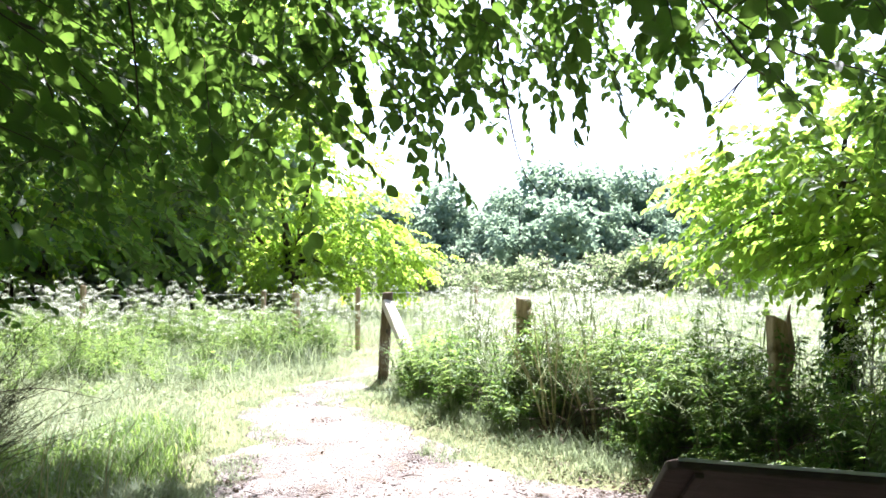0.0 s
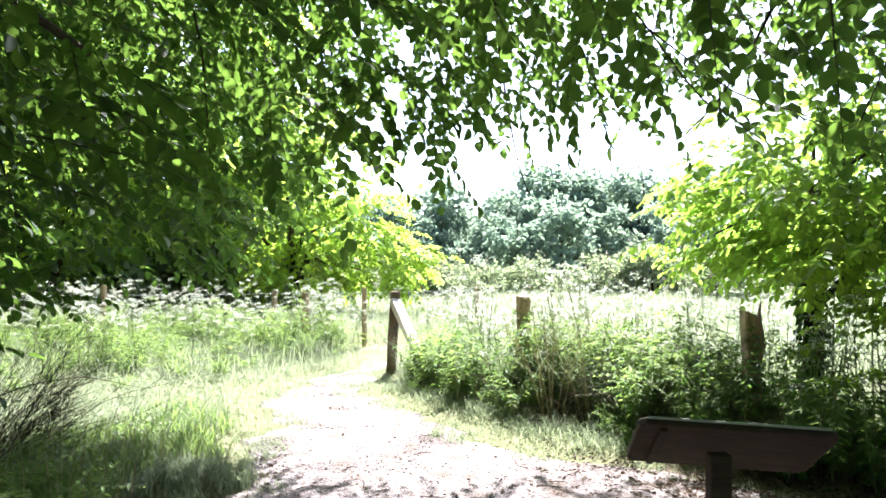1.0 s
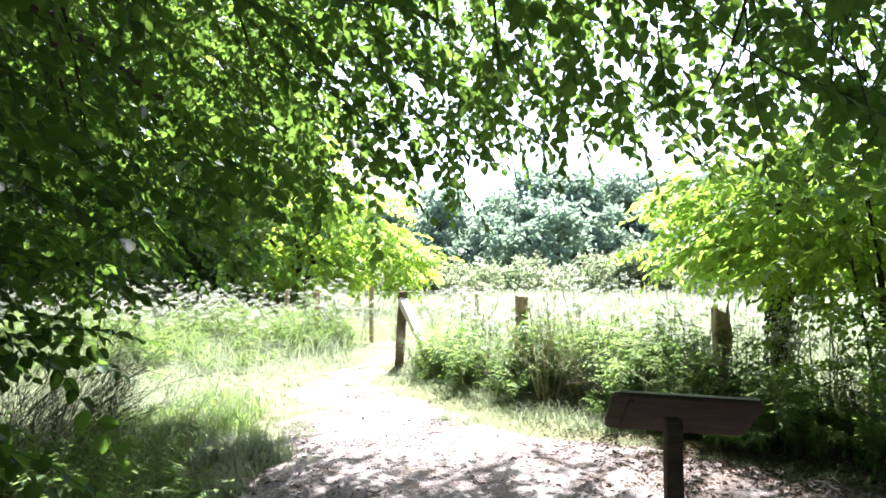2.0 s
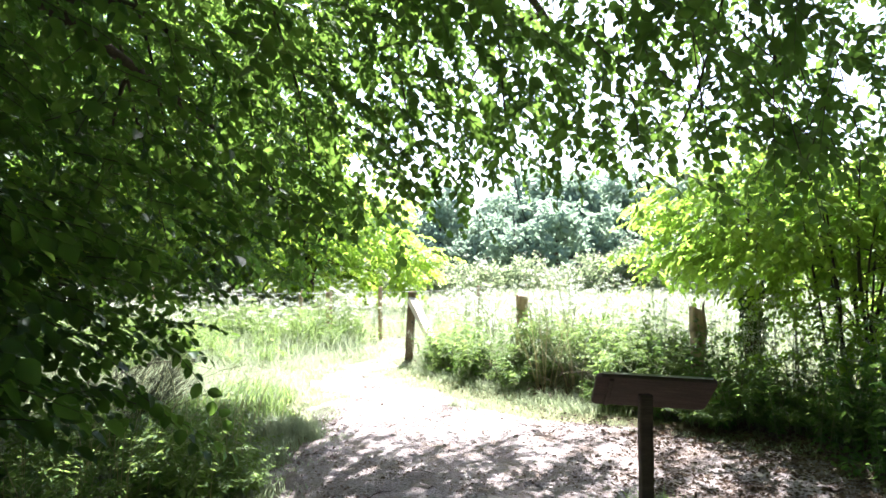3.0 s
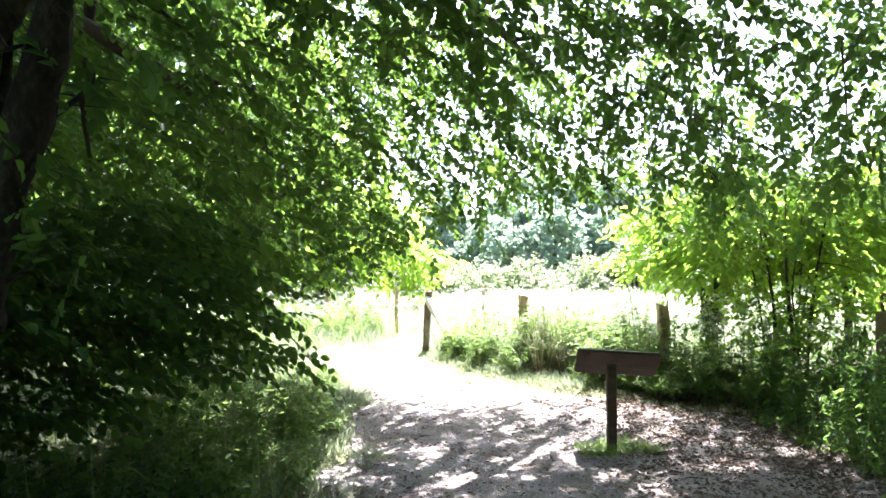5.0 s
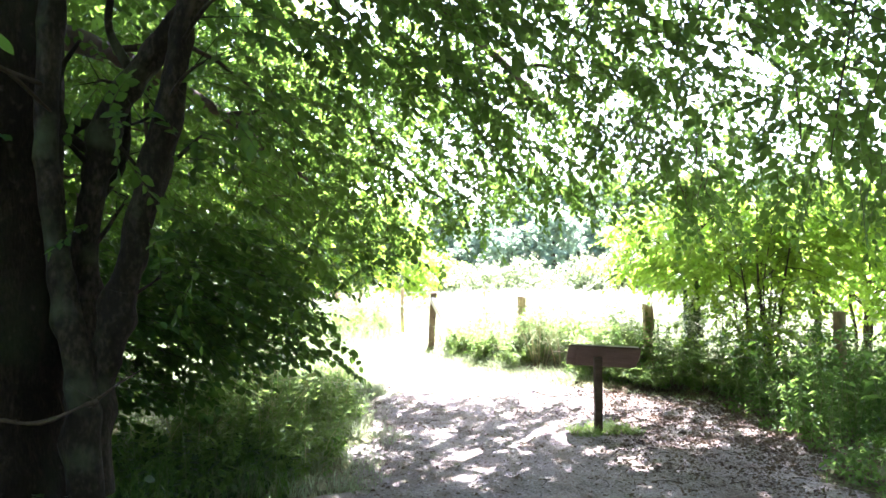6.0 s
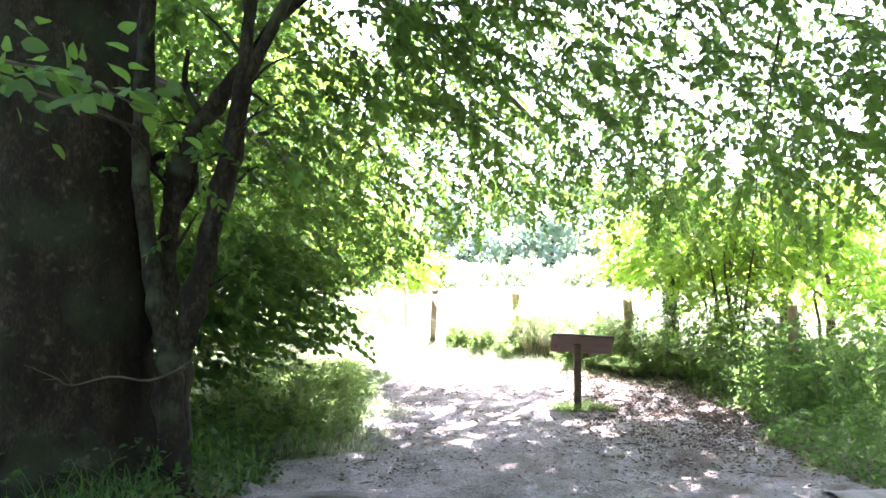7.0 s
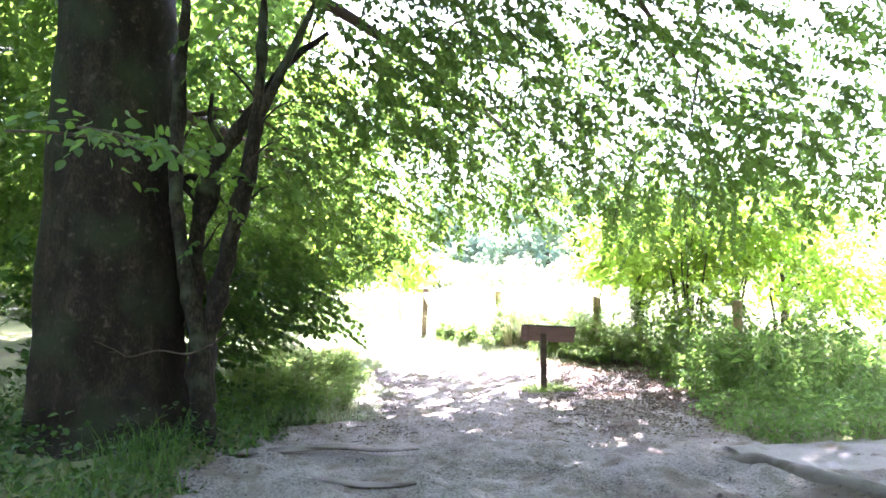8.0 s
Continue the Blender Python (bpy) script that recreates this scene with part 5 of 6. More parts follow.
at = on_ground(10000, -9, -1.9, 7.0, 12.6, lambda x, y: np.clip((y - 7.5 - 0.2 * (x + 9)) / 4, 0, 1) * (x < -1.0) * (on_path(x, y) < -0.6))
grass_patch("tall_grass", "tall seeding grass along the wire fence", at, 0.2 + 0.35 * rng.random(len(at)), 0.004, 0.9)
at = on_ground(9000, -2.6, -1.25, -0.6, 4.6, lambda x, y: np.clip(0.15 - 2 * on_path(x, y), 0, 1) * np.clip(patchy(x * 2, y * 2) - 0.1, 0.0, 1) * np.clip(1.2 + on_path(x, y), 0.1, 1) * np.clip(0.25 + 0.25 * y, 0.05, 1))
grass_patch("grass", "grass tufts fringing the path under the beech", at, 0.05 + 0.16 * rng.random(len(at)), 0.005, 0.8)
near_right = lambda x, y: (x > edge_x(RIGHT_EDGE, y) - 0.5)
at = on_ground(19000, -1.3, 4.0, 3.6, 10.5, lambda x, y: np.clip(0.2 - 1.1 * on_path(x, y), 0, 1) ** 1.5 * near_right(x, y) * np.clip(2.2 + on_path(x, y), 0, 1) * np.clip(1.9 - x, 0.04, 1))
d = np.clip(-on_path(at[:, 0], at[:, 1]), 0, 4)
grass_patch("grass", "ragged grass fringe between path and nettles", at, (0.03 + 0.085 * np.clip(d, 0, 1.4)) * (0.4 + 1.3 * rng.random(len(at)) ** 2), 0.0042, 1.0)
# grass in the darkened nettle colour, so the bank's near side looks shaded
at = on_ground(7000, 2.2, 6.5, -1.3, 3.2, lambda x, y: np.clip(0.05 - 2.0 * on_path(x, y), 0, 1))
grass_patch("grass", "grass bank under the nettles, shade put into its green", at, 0.04 + 0.11 * rng.random(len(at)), 0.005, 1.0, SHADED_NETTLE_LEAF)
at = on_ground(1300, 0.5, 1.8, 1.85, 2.75, lambda x, y: (((x - 1.12) / 0.52) ** 2 + ((y - 2.25) / 0.3) ** 2 < 0.6 + 0.4 * np.sin(9 * x) * np.sin(7 * y)) * 1.0)
grass_patch("grass", "tuft of grass round the foot of the sign", at, 0.03 + 0.11 * rng.random(len(at)) ** 2, 0.0035, 1.2, HERB)
open_field = lambda x, y: ((x > -1.2 + 0.15 * (y - 9)) | (y > 13.5)) * (on_path(x, y) < -0.4)
at = on_ground(62000, -12, 16, 9.0, 21, lambda x, y: np.clip(1.5 - y / 18, 0.15, 1) * open_field(x, y))
grass_patch("meadow", "tall pale seeding meadow grass in full sun", at, 0.2 + 0.4 * rng.random(len(at)), 0.0042, 1.0, HAY)
at = on_ground(26000, -20, 28, 19, 38, lambda x, y: np.ones(len(x)))
grass_patch("meadow", "pale seeding grass far out in the meadow", at, 0.3 + 0.35 * rng.random(len(at)), 0.014, 0.8, HAY)
at = on_ground(26000, 1.0, 12, 4.0, 14, lambda x, y: ((y > 8.6 - 1.25 * x) & (y > 3.2 + 0.1 * x)) * 1.0)
grass_patch("meadow", "tall meadow grass behind the nettle bank", at, 0.15 + 0.4 * rng.random(len(at)) ** 1.5, 0.0038, 1.2, HAY)


at = on_ground(9000, -2.6, 3.6, 0.0, 10.6, lambda x, y: (np.abs(on_path(x, y) - 0.08) < 0.24) * np.clip(patchy(x * 3, y * 3) - 0.15, 0, 1) * ((x < 1.2) | (y > 3.6)))
grass_patch("grass", "sparse short grass straggling over the path edge", at, 0.02 + 0.06 * rng.random(len(at)), 0.0035, 1.2)
# darker blades stand in for the shade that falls on the verge here
at = on_ground(3600, -3.9, -1.7, 3.2, 6.9, lambda x, y: (on_path(x, y) < -0.25) * (((x + 2.75) / 0.95) ** 2 + ((y - 5.1) / 1.6) ** 2 < 0.75 + 0.35 * np.sin(4 * x + 3 * y)) * 1.0)
grass_patch("grass", "grass patch beside the bare shrub, darkened as a patch of shade", at, 0.07 + 0.15 * rng.random(len(at)), 0.0045, 0.9, HERB)


# ---- herbs ----
def nettle(tall, pairs=9, leaf=0.09, material=SHADED_NETTLE_LEAF):
    """A leafy herb: upright stalk with opposite pairs of toothed-looking leaves that shrink upwards."""
    ob = thing("nettle", (0, 0, 0), "leafy green nettle in a dense roadside bank", "plant", "nettles of the bank")
    s, l = Soup(), Soup()
    bend = rng.normal(0, 0.10, 2)
    line = tube(s, [(0, 0, -0.05), (bend[0] * 0.3, bend[1] * 0.3, tall * 0.4), (bend[0], bend[1], tall * 0.8), (bend[0] * 1.6, bend[1] * 1.6, tall)], [0.006, 0.005, 0.004, 0.002], 5, 4)
    at, along = [], []
    for k in range(pairs):
        h = 0.12 + 0.86 * k / (pairs - 1)
        q = line[int(h * (len(line) - 1))]
        a = k * 1.57 + rng.normal(0, 0.3)
        for sg in (0, math.pi, 1.4):
            at.append(q + rng.normal(0, 0.012, 3))
            along.append((math.cos(a + sg), math.sin(a + sg), 0.15 - 0.5 * rng.random()))
    sz = leaf * np.repeat(np.linspace(1.15, 0.55, pairs), 3)
    leaves(l, at, along, rng.normal(0, 0.45, (len(at), 3)) + [0, 0, 1], sz * (0.6 + 0.7 * rng.random(len(sz))), 0.42, 0.12, 0.4)
    part("stalk", s, STALK, ob)
    part("foliage", l, material, ob)
    return ob


def florets(soup, at, r):
    """Tiny flower faces: single small quads, turned this way and that."""
    m = len(at)
    a = unit(rng.normal(0, 1, (m, 3)) * [1, 1, 0.5])
    c = unit(np.cross(a, rng.normal(0, 0.5, (m, 3)) + [0, 0, 1]))
    v = np.stack([at - a * r, at - c * r * 0.8, at + a * r, at + c * r * 0.8], 1)
    soup.add(v.reshape(-1, 3), np.arange(m)[:, None] * 4 + [0, 1, 2, 3])


def parsley(tall, heads=6):
    """Cow parsley: ribbed branching stalk, ferny leaves below, flat white umbels above."""
    ob = thing("cow_parsley", (0, 0, 0), "tall cow parsley with lacy white flower heads", "plant", "cow parsley on the verge")
    s, l = Soup(), Soup()
    b = rng.normal(0, 0.12, 2)
    line = tube(s, [(0, 0, -0.05), (b[0] * 0.3, b[1] * 0.3, tall * 0.4), (b[0], b[1], tall * 0.9)], [0.007, 0.006, 0.003], 4, 5)
    tops = [line[-1]]
    for k in range(heads - 1):
        q = line[int((0.45 + 0.5 * k / heads) * (len(line) - 1))]
        a = k * 2.4
        e = q + np.array([math.cos(a) * 0.16, math.sin(a) * 0.16, tall * (0.22 + 0.06 * rng.random())])
        tube(s, [q, (q + e) / 2 + [math.cos(a) * 0.03, math.sin(a) * 0.03, -0.02], e], [0.004, 0.003, 0.002], 3, 2)
        tops.append(e)
    for e in tops:
        u = Soup()
        for j in range(8):
            a = j * 0.785 + rng.random()
            r = 0.046 * (0.35 + 0.65 * (j % 2))
            f = e + np.array([math.cos(a) * r, math.sin(a) * r, 0.03 + 0.01 * rng.random()])
            s.add([e + [0.001, 0, 0], e - [0.001, 0, 0], f], [[0, 1, 2]])
            p = f + rng.normal(0, 0.014, (4, 3)) * [1, 1, 0.8] - [0, 0, 6 * r * r]
            florets(u, p, 0.0085)
        tagged(part("umbel", u, UMBEL, ob, "lacy white flower head"), kind="stuff")
    for k in range(5):
        q = line[int((0.08 + 0.1 * k) * (len(line) - 1))]
        a = k * 2.1 + rng.random()
        d = np.array([math.cos(a), math.sin(a), 0.25])
        m = 14
        t = np.linspace(0.15, 1, m)
        p = q + d * (0.30 * t)[:, None] - np.array([0, 0, 0.14]) * (t ** 2)[:, None]
        sd = np.array([-d[1], d[0], 0.0]) * np.where(np.arange(m) % 2, 1, -1)[:, None]
        leaves(l, p, sd * (1.1 - t)[:, None] + d * 0.5, rng.normal(0, 0.3, (m, 3)) + [0, 0, 1], 0.075 * (1.25 - t), 0.4)
    part("stalk", s, STALK, ob)
    part("foliage", l, HERB, ob)
    return ob


def plant_out(kinds, spots, low=0.8, high=1.25):
    for k, (x, y, z) in enumerate(spots):
        m = pose(x, y, z, rng.normal(0, 4), rng.normal(0, 4), 360 * rng.random())
        f = low + (high - low) * rng.random()
        ob = kinds[k % len(kinds)]
        if k < len(kinds):
            ob.matrix_basis = m @ Matrix.Diagonal((f, f, f, 1))
        else:
            copy_thing(ob, m).scale = (f, f, f)


def gather(name, label, kinds, spots, low, high, pieces=(("stalk", STALK), ("foliage", SHADED_NETTLE_LEAF)), by=None):
    """Many small herbs that nobody could count, as one mesh a material."""
    turn, grow, lean = rng.random(len(spots)) * 6.283, low + (high - low) * rng.random(len(spots)), rng.normal(0, 0.07, (len(spots), 2))
    if by is not None:
        grow = grow * by(spots[:, 0], spots[:, 1])
    for which, material in pieces:
        s = Soup()
        for j, ob in enumerate(kinds):
            own = slice(j, None, len(kinds))
            mine, a, f, le = spots[own], turn[own], grow[own], lean[own]
            m = len(mine)
            for src in [c.data for c in ob.children if c.name.split(".")[0] == which]:
                v = np.array([q.co for q in src.vertices])
                w = np.empty((m, len(v), 3))
                w[..., 0] = (np.cos(a)[:, None] * v[:, 0] - np.sin(a)[:, None] * v[:, 1] + le[:, :1] * v[:, 2]) * f[:, None] + mine[:, :1]
                w[..., 1] = (np.sin(a)[:, None] * v[:, 0] + np.cos(a)[:, None] * v[:, 1] + le[:, 1:] * v[:, 2]) * f[:, None] + mine[:, 1:2]
                w[..., 2] = v[:, 2] * f[:, None] + mine[:, 2:]
                n0, first = s.n, True
                for size in (3, 4, 5):
                    fc = np.array([list(p.vertices) for p in src.polygons if len(p.vertices) == size])
                    if len(fc):
                        al = (fc[None] + len(v) * np.arange(m)[:, None, None]).reshape(-1, size)
                        if first:
                            s.add(w.reshape(-1, 3), al)
                            first = False
                        else:
                            s.f.append(al + n0)
        extra = {"stalk": "_stalks", "umbel": "_flowers"}
        tagged(part(name + extra.get(which, ""), s, material, None, label), category="plants", kind="stuff")


def bank(x, y):
    """Distance from the line of the posts on the right, positive towards the path."""
    line_y = np.interp(x, [-0.88, 0.88, 2.6, 4.78, 8], [9.6, 7.4, 5.23, 3.85, 2.6])
    return line_y - y


def ferny(tall, fronds=9):
    """A ferny young umbellifer: arching fronds of fine leaflets."""
    ob = thing("fern_herb", (0, 0, 0), "feathery green herb in the nettle bank", "plant", "feathery herbs of the bank")
    s, l = Soup(), Soup()
    for k in range(fronds):
        a = k * 2.4 + rng.normal(0, 0.3)
        d = np.array([math.cos(a), math.sin(a), 0])
        h = tall * (0.45 + 0.55 * rng.random())
        m = 9
        pts = [np.zeros(3), d * 0.06 + [0, 0, h * 0.5], d * 0.18 + [0, 0, h * 0.9], d * (0.32 + 0.1 * rng.random()) + [0, 0, h * 0.92]]
        line = curve_through(pts, 4)
        flat = np.array([-d[1], d[0], 0.0]) * 0.003
        s.add(np.stack([line - flat, line + flat], 1).reshape(-1, 3), np.arange(len(line) - 1)[:, None] * 2 + [0, 1, 3, 2])
        q = line[4:]
        q = q[np.linspace(0, len(q) - 1, m).astype(int)]
        sd = np.array([-d[1], d[0], 0.1])
        for sg in (1, -1):
            t = np.linspace(0, 1, m)
            leaves(l, q + rng.normal(0, 0.006, (m, 3)), sd * sg + d * 0.6 + rng.normal(0, 0.15, (m, 3)), rng.normal(0, 0.35, (m, 3)) + [0, 0, 1], 0.085 * (1.1 - 0.7 * t), 0.36, 0.08, 0.3)
    part("stalk", s, STALK, ob)
    part("foliage", l, HERB, ob)
    return ob


NETTLES = [nettle(0.75, 11, 0.075), nettle(0.95, 13, 0.08), nettle(0.6, 9, 0.08), nettle(0.85, 12, 0.085), nettle(1.05, 14, 0.065)]
SOFT = (("stalk", STALK), ("foliage", HERB))
FERNY = [ferny(0.6), ferny(0.8, 11), ferny(0.45, 8)]
rise = lambda x, y: np.clip(1.1 - 0.55 * bank(x, y), 0.4, 1.1) * np.where(x > 2.8, 0.6, 1.0)
clear = lambda x, y: (np.hypot(x - 1.08, y - 6.15) > 0.5) * (np.hypot(x - 2.5, y - 4.85) > 0.22) * (np.hypot(x + 0.3, y - 9.1) > 0.25) * 1.0
in_bank = lambda x, y: clear(x, y) * ((bank(x, y) < 1.25) & (bank(x, y) > -0.4) & (on_path(x, y) < -0.3)) * np.clip(0.5 + 0.25 * x, 0.25, 1)
plant_out(NETTLES, on_ground(90, -0.6, 6.5, 2.4, 9.6, lambda x, y: in_bank(x, y) * (bank(x, y) > 0.2)), 0.7, 1.15)
plant_out(NETTLES, on_ground(50, 3.0, 5.2, 1.2, 3.2, lambda x, y: ((x - 2.7) > 0.35 * (3.0 - y) * 0.5 + 0.25 * np.sin(3 * y)) * 1.0), 0.6, 1.0)
plant_out(NETTLES, on_ground(44, -3.4, -1.6, -0.8, 3.0, lambda x, y: ((on_path(x, y) < -0.15) & (np.hypot(x + 3.6, y + 1.4) > 0.85)) * 1.0), 0.35, 0.75)
gather("herb_bank", "dense green nettles and herbs along the fence", NETTLES, on_ground(330, -0.6, 7.5, 2.0, 9.8, in_bank), 0.6, 1.05, by=rise)
plant_out(FERNY, on_ground(90, -0.4, 6.0, 2.6, 9.4, lambda x, y: in_bank(x, y) * (bank(x, y) > 0.3)), 0.6, 1.1)
gather("feathery_bank", "feathery herbs thick along the fence", FERNY, on_ground(330, -0.6, 7.5, 2.0, 9.8, in_bank), 0.6, 1.2, SOFT, rise)
s = Soup()
at = on_ground(6500, -6.0, -1.9, -5.6, 0.4, lambda x, y: (on_path(x, y) < 0.1) * (np.hypot(x + 3.6, y + 1.4) > 0.7) * np.clip(0.6 + 0.5 * np.sin(3.1 * x + 1.7 * y) * np.sin(2.3 * y), 0.1, 1))
n = len(at)
leaves(s, at + np.column_stack([np.zeros((n, 2)), 0.02 + 0.38 * rng.random(n) ** 1.6 * np.clip(-on_path(at[:, 0], at[:, 1]) * 2, 0.1, 1)]), rng.normal(0, 1, (n, 3)) * [1, 1, 0.5], rng.normal(0, 0.5, (n, 3)) + [0, 0, 1], 0.04 + 0.05 * rng.random(n), 0.7)
tagged(part("ivy_carpet", s, IVY, None, "dark ivy and low leaves round the beech foot"), category="plants", kind="stuff")
s = Soup()
at = on_ground(9000, 2.3, 6.5, -1.2, 3.4, lambda x, y: (on_path(x, y) < -0.12 - 0.1 * np.sin(6 * x)) * np.clip(0.5 + 0.5 * patchy(2 * x, 2 * y), 0.1, 1))
n = len(at)
leaves(s, at + np.column_stack([np.zeros((n, 2)), 0.03 + 0.3 * rng.random(n) ** 1.4 * np.clip(-on_path(at[:, 0], at[:, 1]) * 1.3, 0.1, 1)]), rng.normal(0, 1, (n, 3)) * [1, 1, 0.5], rng.normal(0, 0.5, (n, 3)) + [0, 0, 1], 0.03 + 0.045 * rng.random(n), 0.6)
tagged(part("low_herbs", s, SHADED_NETTLE_LEAF, None, "low leafy carpet along the edge of the side path"), category="plants", kind="stuff")
at = on_ground(2600, -0.5, 2.6, 2.6, 9.6, lambda x, y: in_bank(x, y) * (bank(x, y) < 0.55) * np.clip(0.2 + patchy(2.1 * x, 2.1 * y + 3), 0, 1))
grass_patch("tall_grass", "long arching grass growing through the bank", at, 0.35 + 0.5 * rng.random(len(at)), 0.0042, 1.1)
s = Soup()
for x, y, z in on_ground(260, -0.4, 6.2, 2.4, 9.2, lambda x, y: ((bank(x, y) < 1.1) & (bank(x, y) > 0.0) & (on_path(x, y) < -0.25)) * 1.0):
    h = 0.2 + 0.45 * rng.random()
    e = np.array([rng.normal(0, 0.25), rng.normal(-0.1, 0.2), h])
    tube(s, [(x, y, z - 0.02), (x + e[0] * 0.3, y + e[1] * 0.3, z + h * 0.6), (x + e[0], y + e[1], z + h * (0.5 + 0.5 * rng.random()))], [0.004, 0.0035, 0.002], 4, 3)
tagged(part("dead_stalks", s, LITTER, None, "last year's dry stalks leaning in the bank"), category="stalks", kind="stuff")
# this grass takes its shade from the darkened nettle colour too
at = on_ground(1500, -3.3, -1.9, -3.6, 0.6, lambda x, y: (on_path(x, y) < -0.02) * (np.hypot(x + 3.6, y + 1.4) > 0.75) * np.clip(patchy(2.5 * x, 2.5 * y), 0.05, 1))
grass_patch("tall_grass", "long shady grass at the foot of the beech", at, 0.12 + 0.3 * rng.random(len(at)), 0.0045, 0.8, SHADED_NETTLE_LEAF)
TALL_FERNY = [ferny(1.0, 12), ferny(1.2, 13), ferny(0.9, 11)]
plant_out(TALL_FERNY, on_ground(46, 0.9, 5.0, 3.9, 7.6, lambda x, y: clear(x, y) * ((bank(x, y) < 0.55) & (bank(x, y) > -0.5) & (x < 2.7) & (on_path(x, y) < -0.5)) * (np.hypot(x - 2.6, y - 5.23) > 0.2) * 1.0), 0.8, 1.12)
BROAD = [nettle(1.05, 8, 0.15), nettle(0.85, 7, 0.14), nettle(1.2, 9, 0.13)]
plant_out(BROAD, on_ground(45, 3.2, 5.6, 0.9, 3.4, lambda x, y: ((x - 3.0) > 0.35 * (3.0 - y) * 0.5 + 0.25 * np.sin(3 * y)) * 1.0), 0.7, 1.05)
gather("broad_herbs", "rank broad-leaved herbs on the shady bank", BROAD, on_ground(90, 3.4, 7.5, 0.6, 3.8, lambda x, y: ((x - 3.1) > 0.35 * (3.0 - y) * 0.5 + 0.25 * np.sin(3 * y)) * 1.0), 0.7, 1.1)
gather("herb_bank", "nettle bed on the shady bank", NETTLES, on_ground(220, 3.0, 7.2, 1.2, 3.6, lambda x, y: ((x - 2.75) > 0.35 * (3.0 - y) * 0.5 + 0.25 * np.sin(3 * y)) * 1.0), 0.45, 0.8)
gather("feathery_undergrowth", "feathery herbs on the bank below the beech", FERNY, on_ground(150, -3.4, -1.6, -1.2, 3.4, lambda x, y: ((on_path(x, y) < -0.2) & (np.hypot(x + 3.6, y + 1.4) > 0.85)) * np.clip(0.3 + 0.2 * y, 0.15, 1)), 0.4, 0.95, SOFT)
s = Soup()
for x, y, z in on_ground(120, -3.2, -1.7, 0.2, 4.4, lambda x, y: (on_path(x, y) < -0.2) * 1.0):
    h = 0.35 + 0.5 * rng.random()
    e = np.array([rng.normal(0.08, 0.15), rng.normal(0, 0.15), h])
    tube(s, [(x, y, z - 0.02), (x + e[0] * 0.3, y + e[1] * 0.3, z + h * 0.6), (x + e[0], y + e[1], z + h)], [0.0035, 0.003, 0.0015], 4, 3)
tagged(part("dead_stalks", s, DRY, None, "pale dry grass stalks on the bank below the beech"), category="stalks", kind="stuff")
gather("undergrowth", "low leafy undergrowth beneath the beech", NETTLES, on_ground(300, -5.6, -1.7, -5.2, 3.0, lambda x, y: ((on_path(x, y) < -0.2) & (np.hypot(x + 3.6, y + 1.4) > np.where(y < -1.4, 1.5, 0.85))) * 1.0), 0.25, 0.6)
gather("verge_herbs", "mixed herbs in the sunny verge", FERNY, on_ground(190, -9.5, -2.2, 6.0, 12.6, lambda x, y: np.clip((y - 6.5 - 0.2 * (x + 9)) / 4.0, 0.0, 1) * (on_path(x, y) < -0.8)), 0.4, 0.9, SOFT)
PARSLEY = [parsley(0.95), parsley(1.15, 8), parsley(0.8, 5), parsley(1.3, 8)]
plant_out(PARSLEY, on_ground(110, -9.0, -1.8, 8.6, 13.0, lambda x, y: np.clip((y - 8.2 - 0.25 * (x + 9)) / 3.0, 0.05, 1) * (on_path(x, y) < -0.7)), 0.8, 1.2)
plant_out(PARSLEY, on_ground(40, 0.2, 6.0, 4.0, 9.5, lambda x, y: clear(x, y) * ((bank(x, y) < 0.7) & (bank(x, y) > -1.6) & (on_path(x, y) < -0.5)) * 1.0), 1.05, 1.5)
gather("tall_herbs", "rank yellow-green herbs along the wire fence", TALL_FERNY, on_ground(110, -8.0, -1.7, 9.4, 12.6, lambda x, y: np.clip((y - 8.6 - 0.2 * (x + 9)) / 2.0, 0, 1) * (on_path(x, y) < -0.7)), 0.6, 1.0, SOFT)
plant_out(PARSLEY, on_ground(10, 0.9, 3.4, 7.0, 10.4, lambda x, y: (bank(x, y) < 0.2) * (np.hypot(x - 0.88, y - 7.4) > 0.35) * 1.0), 1.3, 1.75)
LACE = (("stalk", STALK), ("foliage", HERB), ("umbel", UMBEL))
gather("parsley_bed", "sea of white cow parsley along the wire fence", PARSLEY, on_ground(150, -10.5, -1.6, 8.2, 13.4, lambda x, y: np.clip((y - 8.0 - 0.25 * (x + 9)) / 3.0, 0.03, 1) * (on_path(x, y) < -0.7)), 0.7, 1.15, LACE)
gather("parsley_bed", "cow parsley in flower across the sunny meadow", PARSLEY, on_ground(240, -3.0, 12.0, 8.0, 18, lambda x, y: (on_path(x, y) < -0.6) * ((x > -0.4) | (y > 13.4)) * 1.0), 0.7, 1.05, LACE)
gather("parsley_bed", "cow parsley rising out of the nettle bank", PARSLEY, on_ground(70, 0.4, 6.5, 3.6, 8.6, lambda x, y: clear(x, y) * ((bank(x, y) < 0.8) & (bank(x, y) > -0.6) & (on_path(x, y) < -0.6)) * 1.0), 0.7, 1.2, LACE)
plant_out(PARSLEY, on_ground(40, -1.0, 9.0, 10.0, 18.0, lambda x, y: np.ones(len(x))), 0.8, 1.1)


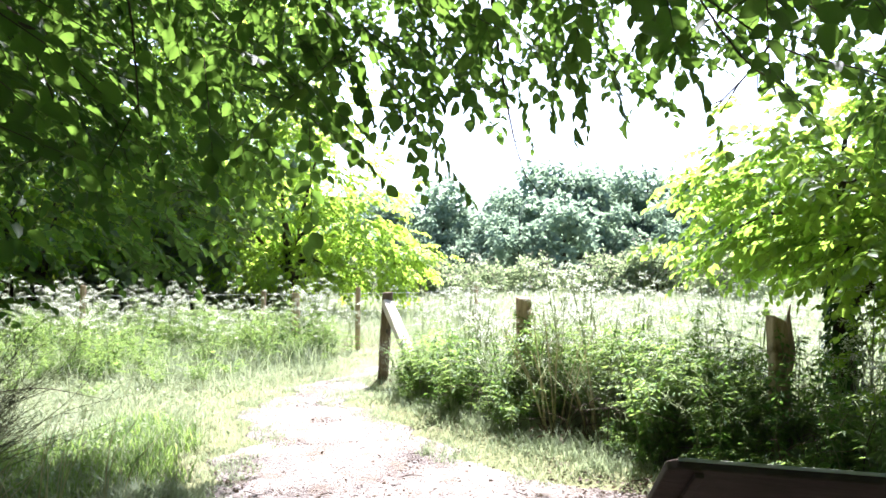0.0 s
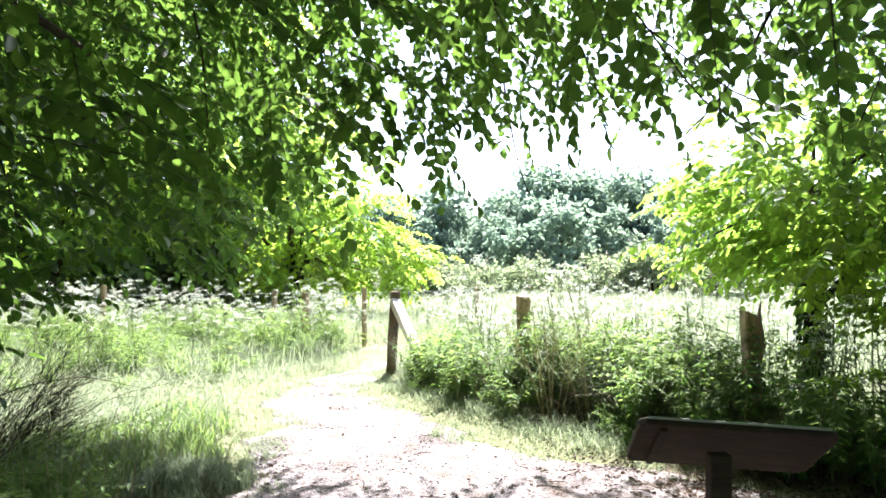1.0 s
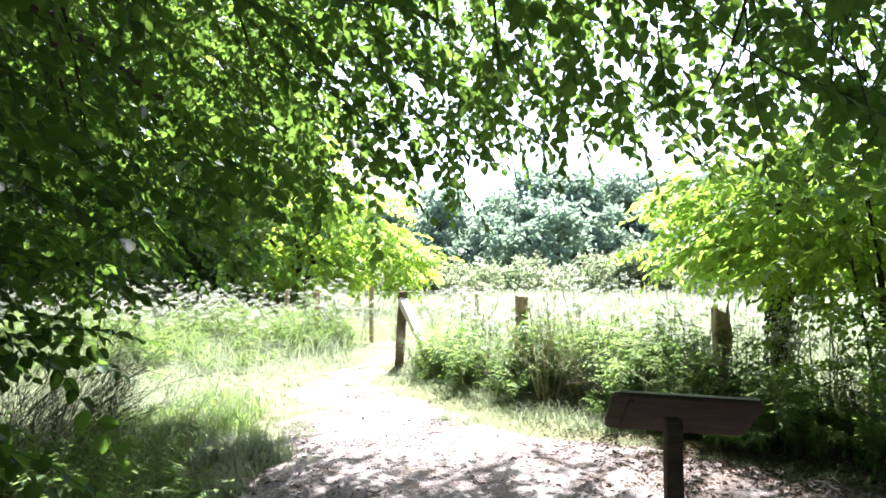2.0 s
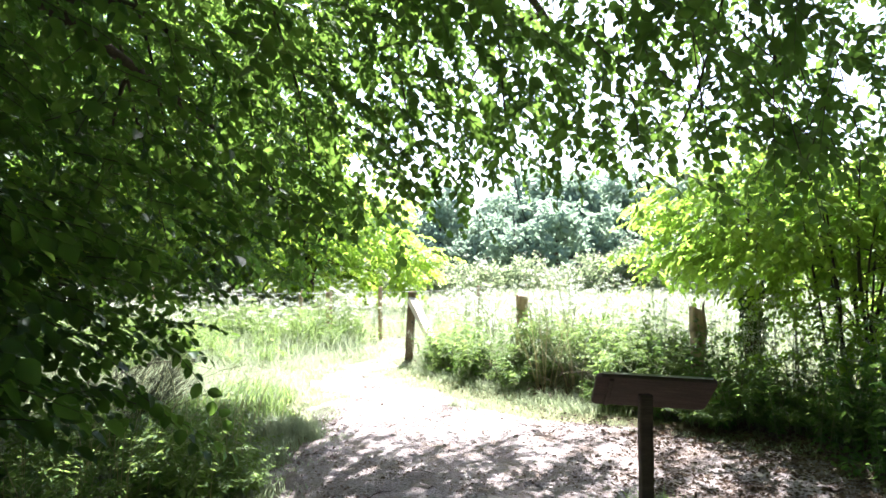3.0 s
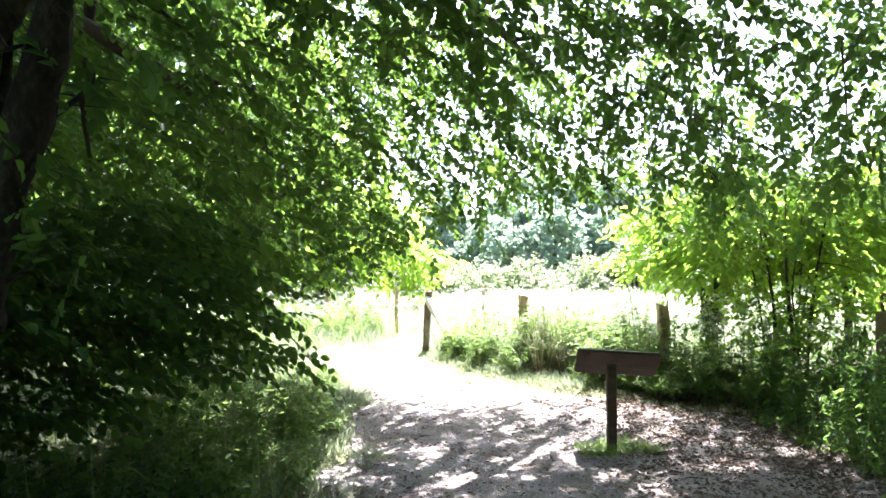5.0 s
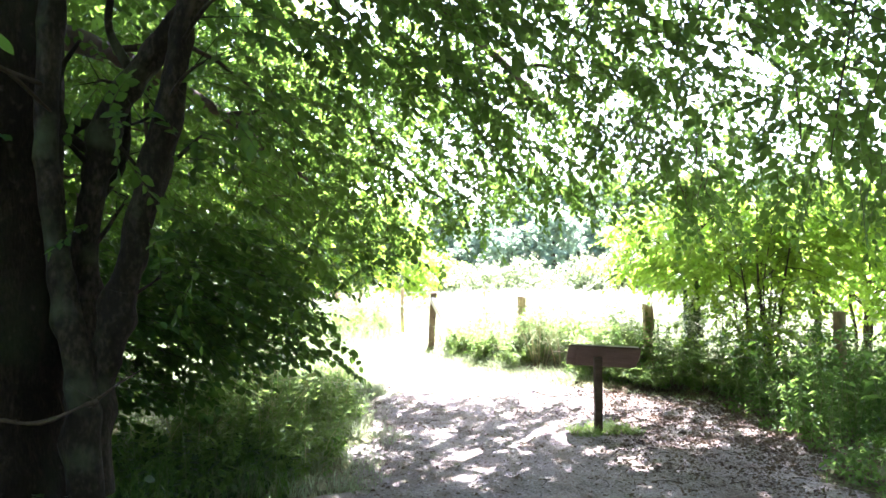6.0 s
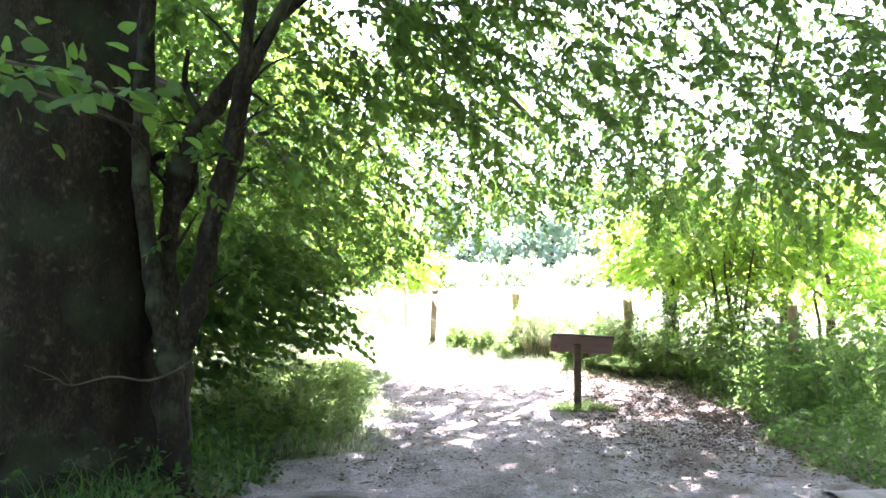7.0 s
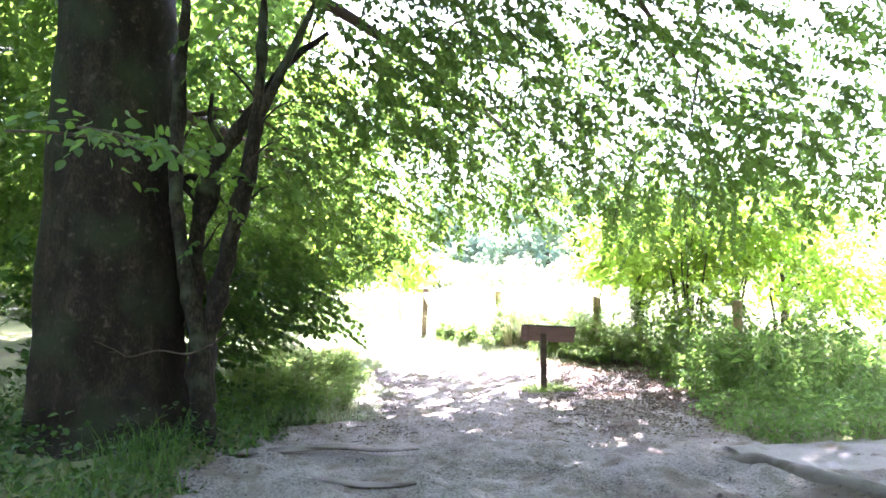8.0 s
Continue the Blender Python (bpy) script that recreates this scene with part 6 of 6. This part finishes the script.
def dry_stems(at, count, tall, label):
    ob = thing("dry_stalks", at, label, "plant")
    s, u = Soup(), Soup()
    for k in range(count):
        a, r = rng.random() * 6.28, 0.03 + 0.09 * rng.random()
        b = np.array([math.cos(a) * r, math.sin(a) * r, 0])
        h = tall * (0.6 + 0.5 * rng.random())
        e = b + np.array([math.cos(a), 0.5 * math.sin(a), 0]) * h * (0.12 + 0.42 * rng.random()) + [0.05, 0, h]
        tube(s, [b - [0, 0, 0.03], b + (e - b) * [0.38, 0.38, 0.5], e], [0.0075, 0.006, 0.003], 5, 4, 0.2)
        for j in range(3):
            q = b + (e - b) * (0.48 + 0.17 * j)
            tube(s, [q, q + [0.08 * math.cos(a + 2 * j), 0.08 * math.sin(a + 2 * j), 0.14]], [0.003, 0.0015], 4, 1)
    part("stalk", s, DRY, ob)
    p = rng.normal(0, 0.16, (60, 3)) * [1, 1, 0]
    leaves(u, p + [0, 0, 0.06], rng.normal(0, 1, (60, 3)), rng.normal(0, 0.4, (60, 3)) + [0, 0, 1], 0.09, 0.3)
    part("dead_foliage", u, LITTER, ob)
    return ob


dry_stems((1.05, 6.35, float(ground_z(1.05, 6.35))), 10, 1.3, "clump of bleached dry hogweed stalks by the path")
dry_stems((1.45, 6.3, float(ground_z(1.45, 6.3))), 7, 0.95, "bleached dry stalks among green herbs")
# bare broom-like shrub on the left verge
BR = (-3.85, 4.7, float(ground_z(-3.85, 4.7)))
broom = thing("broom_shrub", BR, "wispy dark shrub of thin bare upright twigs", "shrub")
s = Soup()
for k in range(210):
    a = rng.random() * 6.28
    ln = 0.45 + 1.0 * rng.random()
    r0 = 0.55 * rng.random() ** 0.5
    foot = np.array([r0 * math.cos(a), r0 * math.sin(a), -0.03])
    d = np.array([math.cos(a) * 0.5 * rng.random() + 0.45, math.sin(a) * 0.5, 0.62]) + rng.normal(0, 0.22, 3)
    e = foot + unit(d) * ln
    m = (foot + e) / 2 + rng.normal(0, 0.05, 3) + [0, 0, 0.05]
    tube(s, [foot, m, e], [0.0034, 0.0023, 0.001], 4, 4)
    for j in range(5):
        q = m + (e - m) * (0.15 * j)
        tube(s, [q, q + unit(d + rng.normal(0, 0.45, 3)) * (0.15 + 0.15 * rng.random())], [0.0026, 0.001], 3, 1)
part("twig_work", s, STALK_DARK, broom, "thin dark green-brown twigs")
s = Soup()
tube(s, [(-0.3, 0.0, 0.0), (-0.1, 0.5, 0.42), (0.25, 1.2, 0.50), (0.6, 1.8, 0.30)], [0.009, 0.007, 0.005, 0.002], 5, 6, 0.2)
part("bramble_cane", s, TWIG, broom, "arching bare cane")
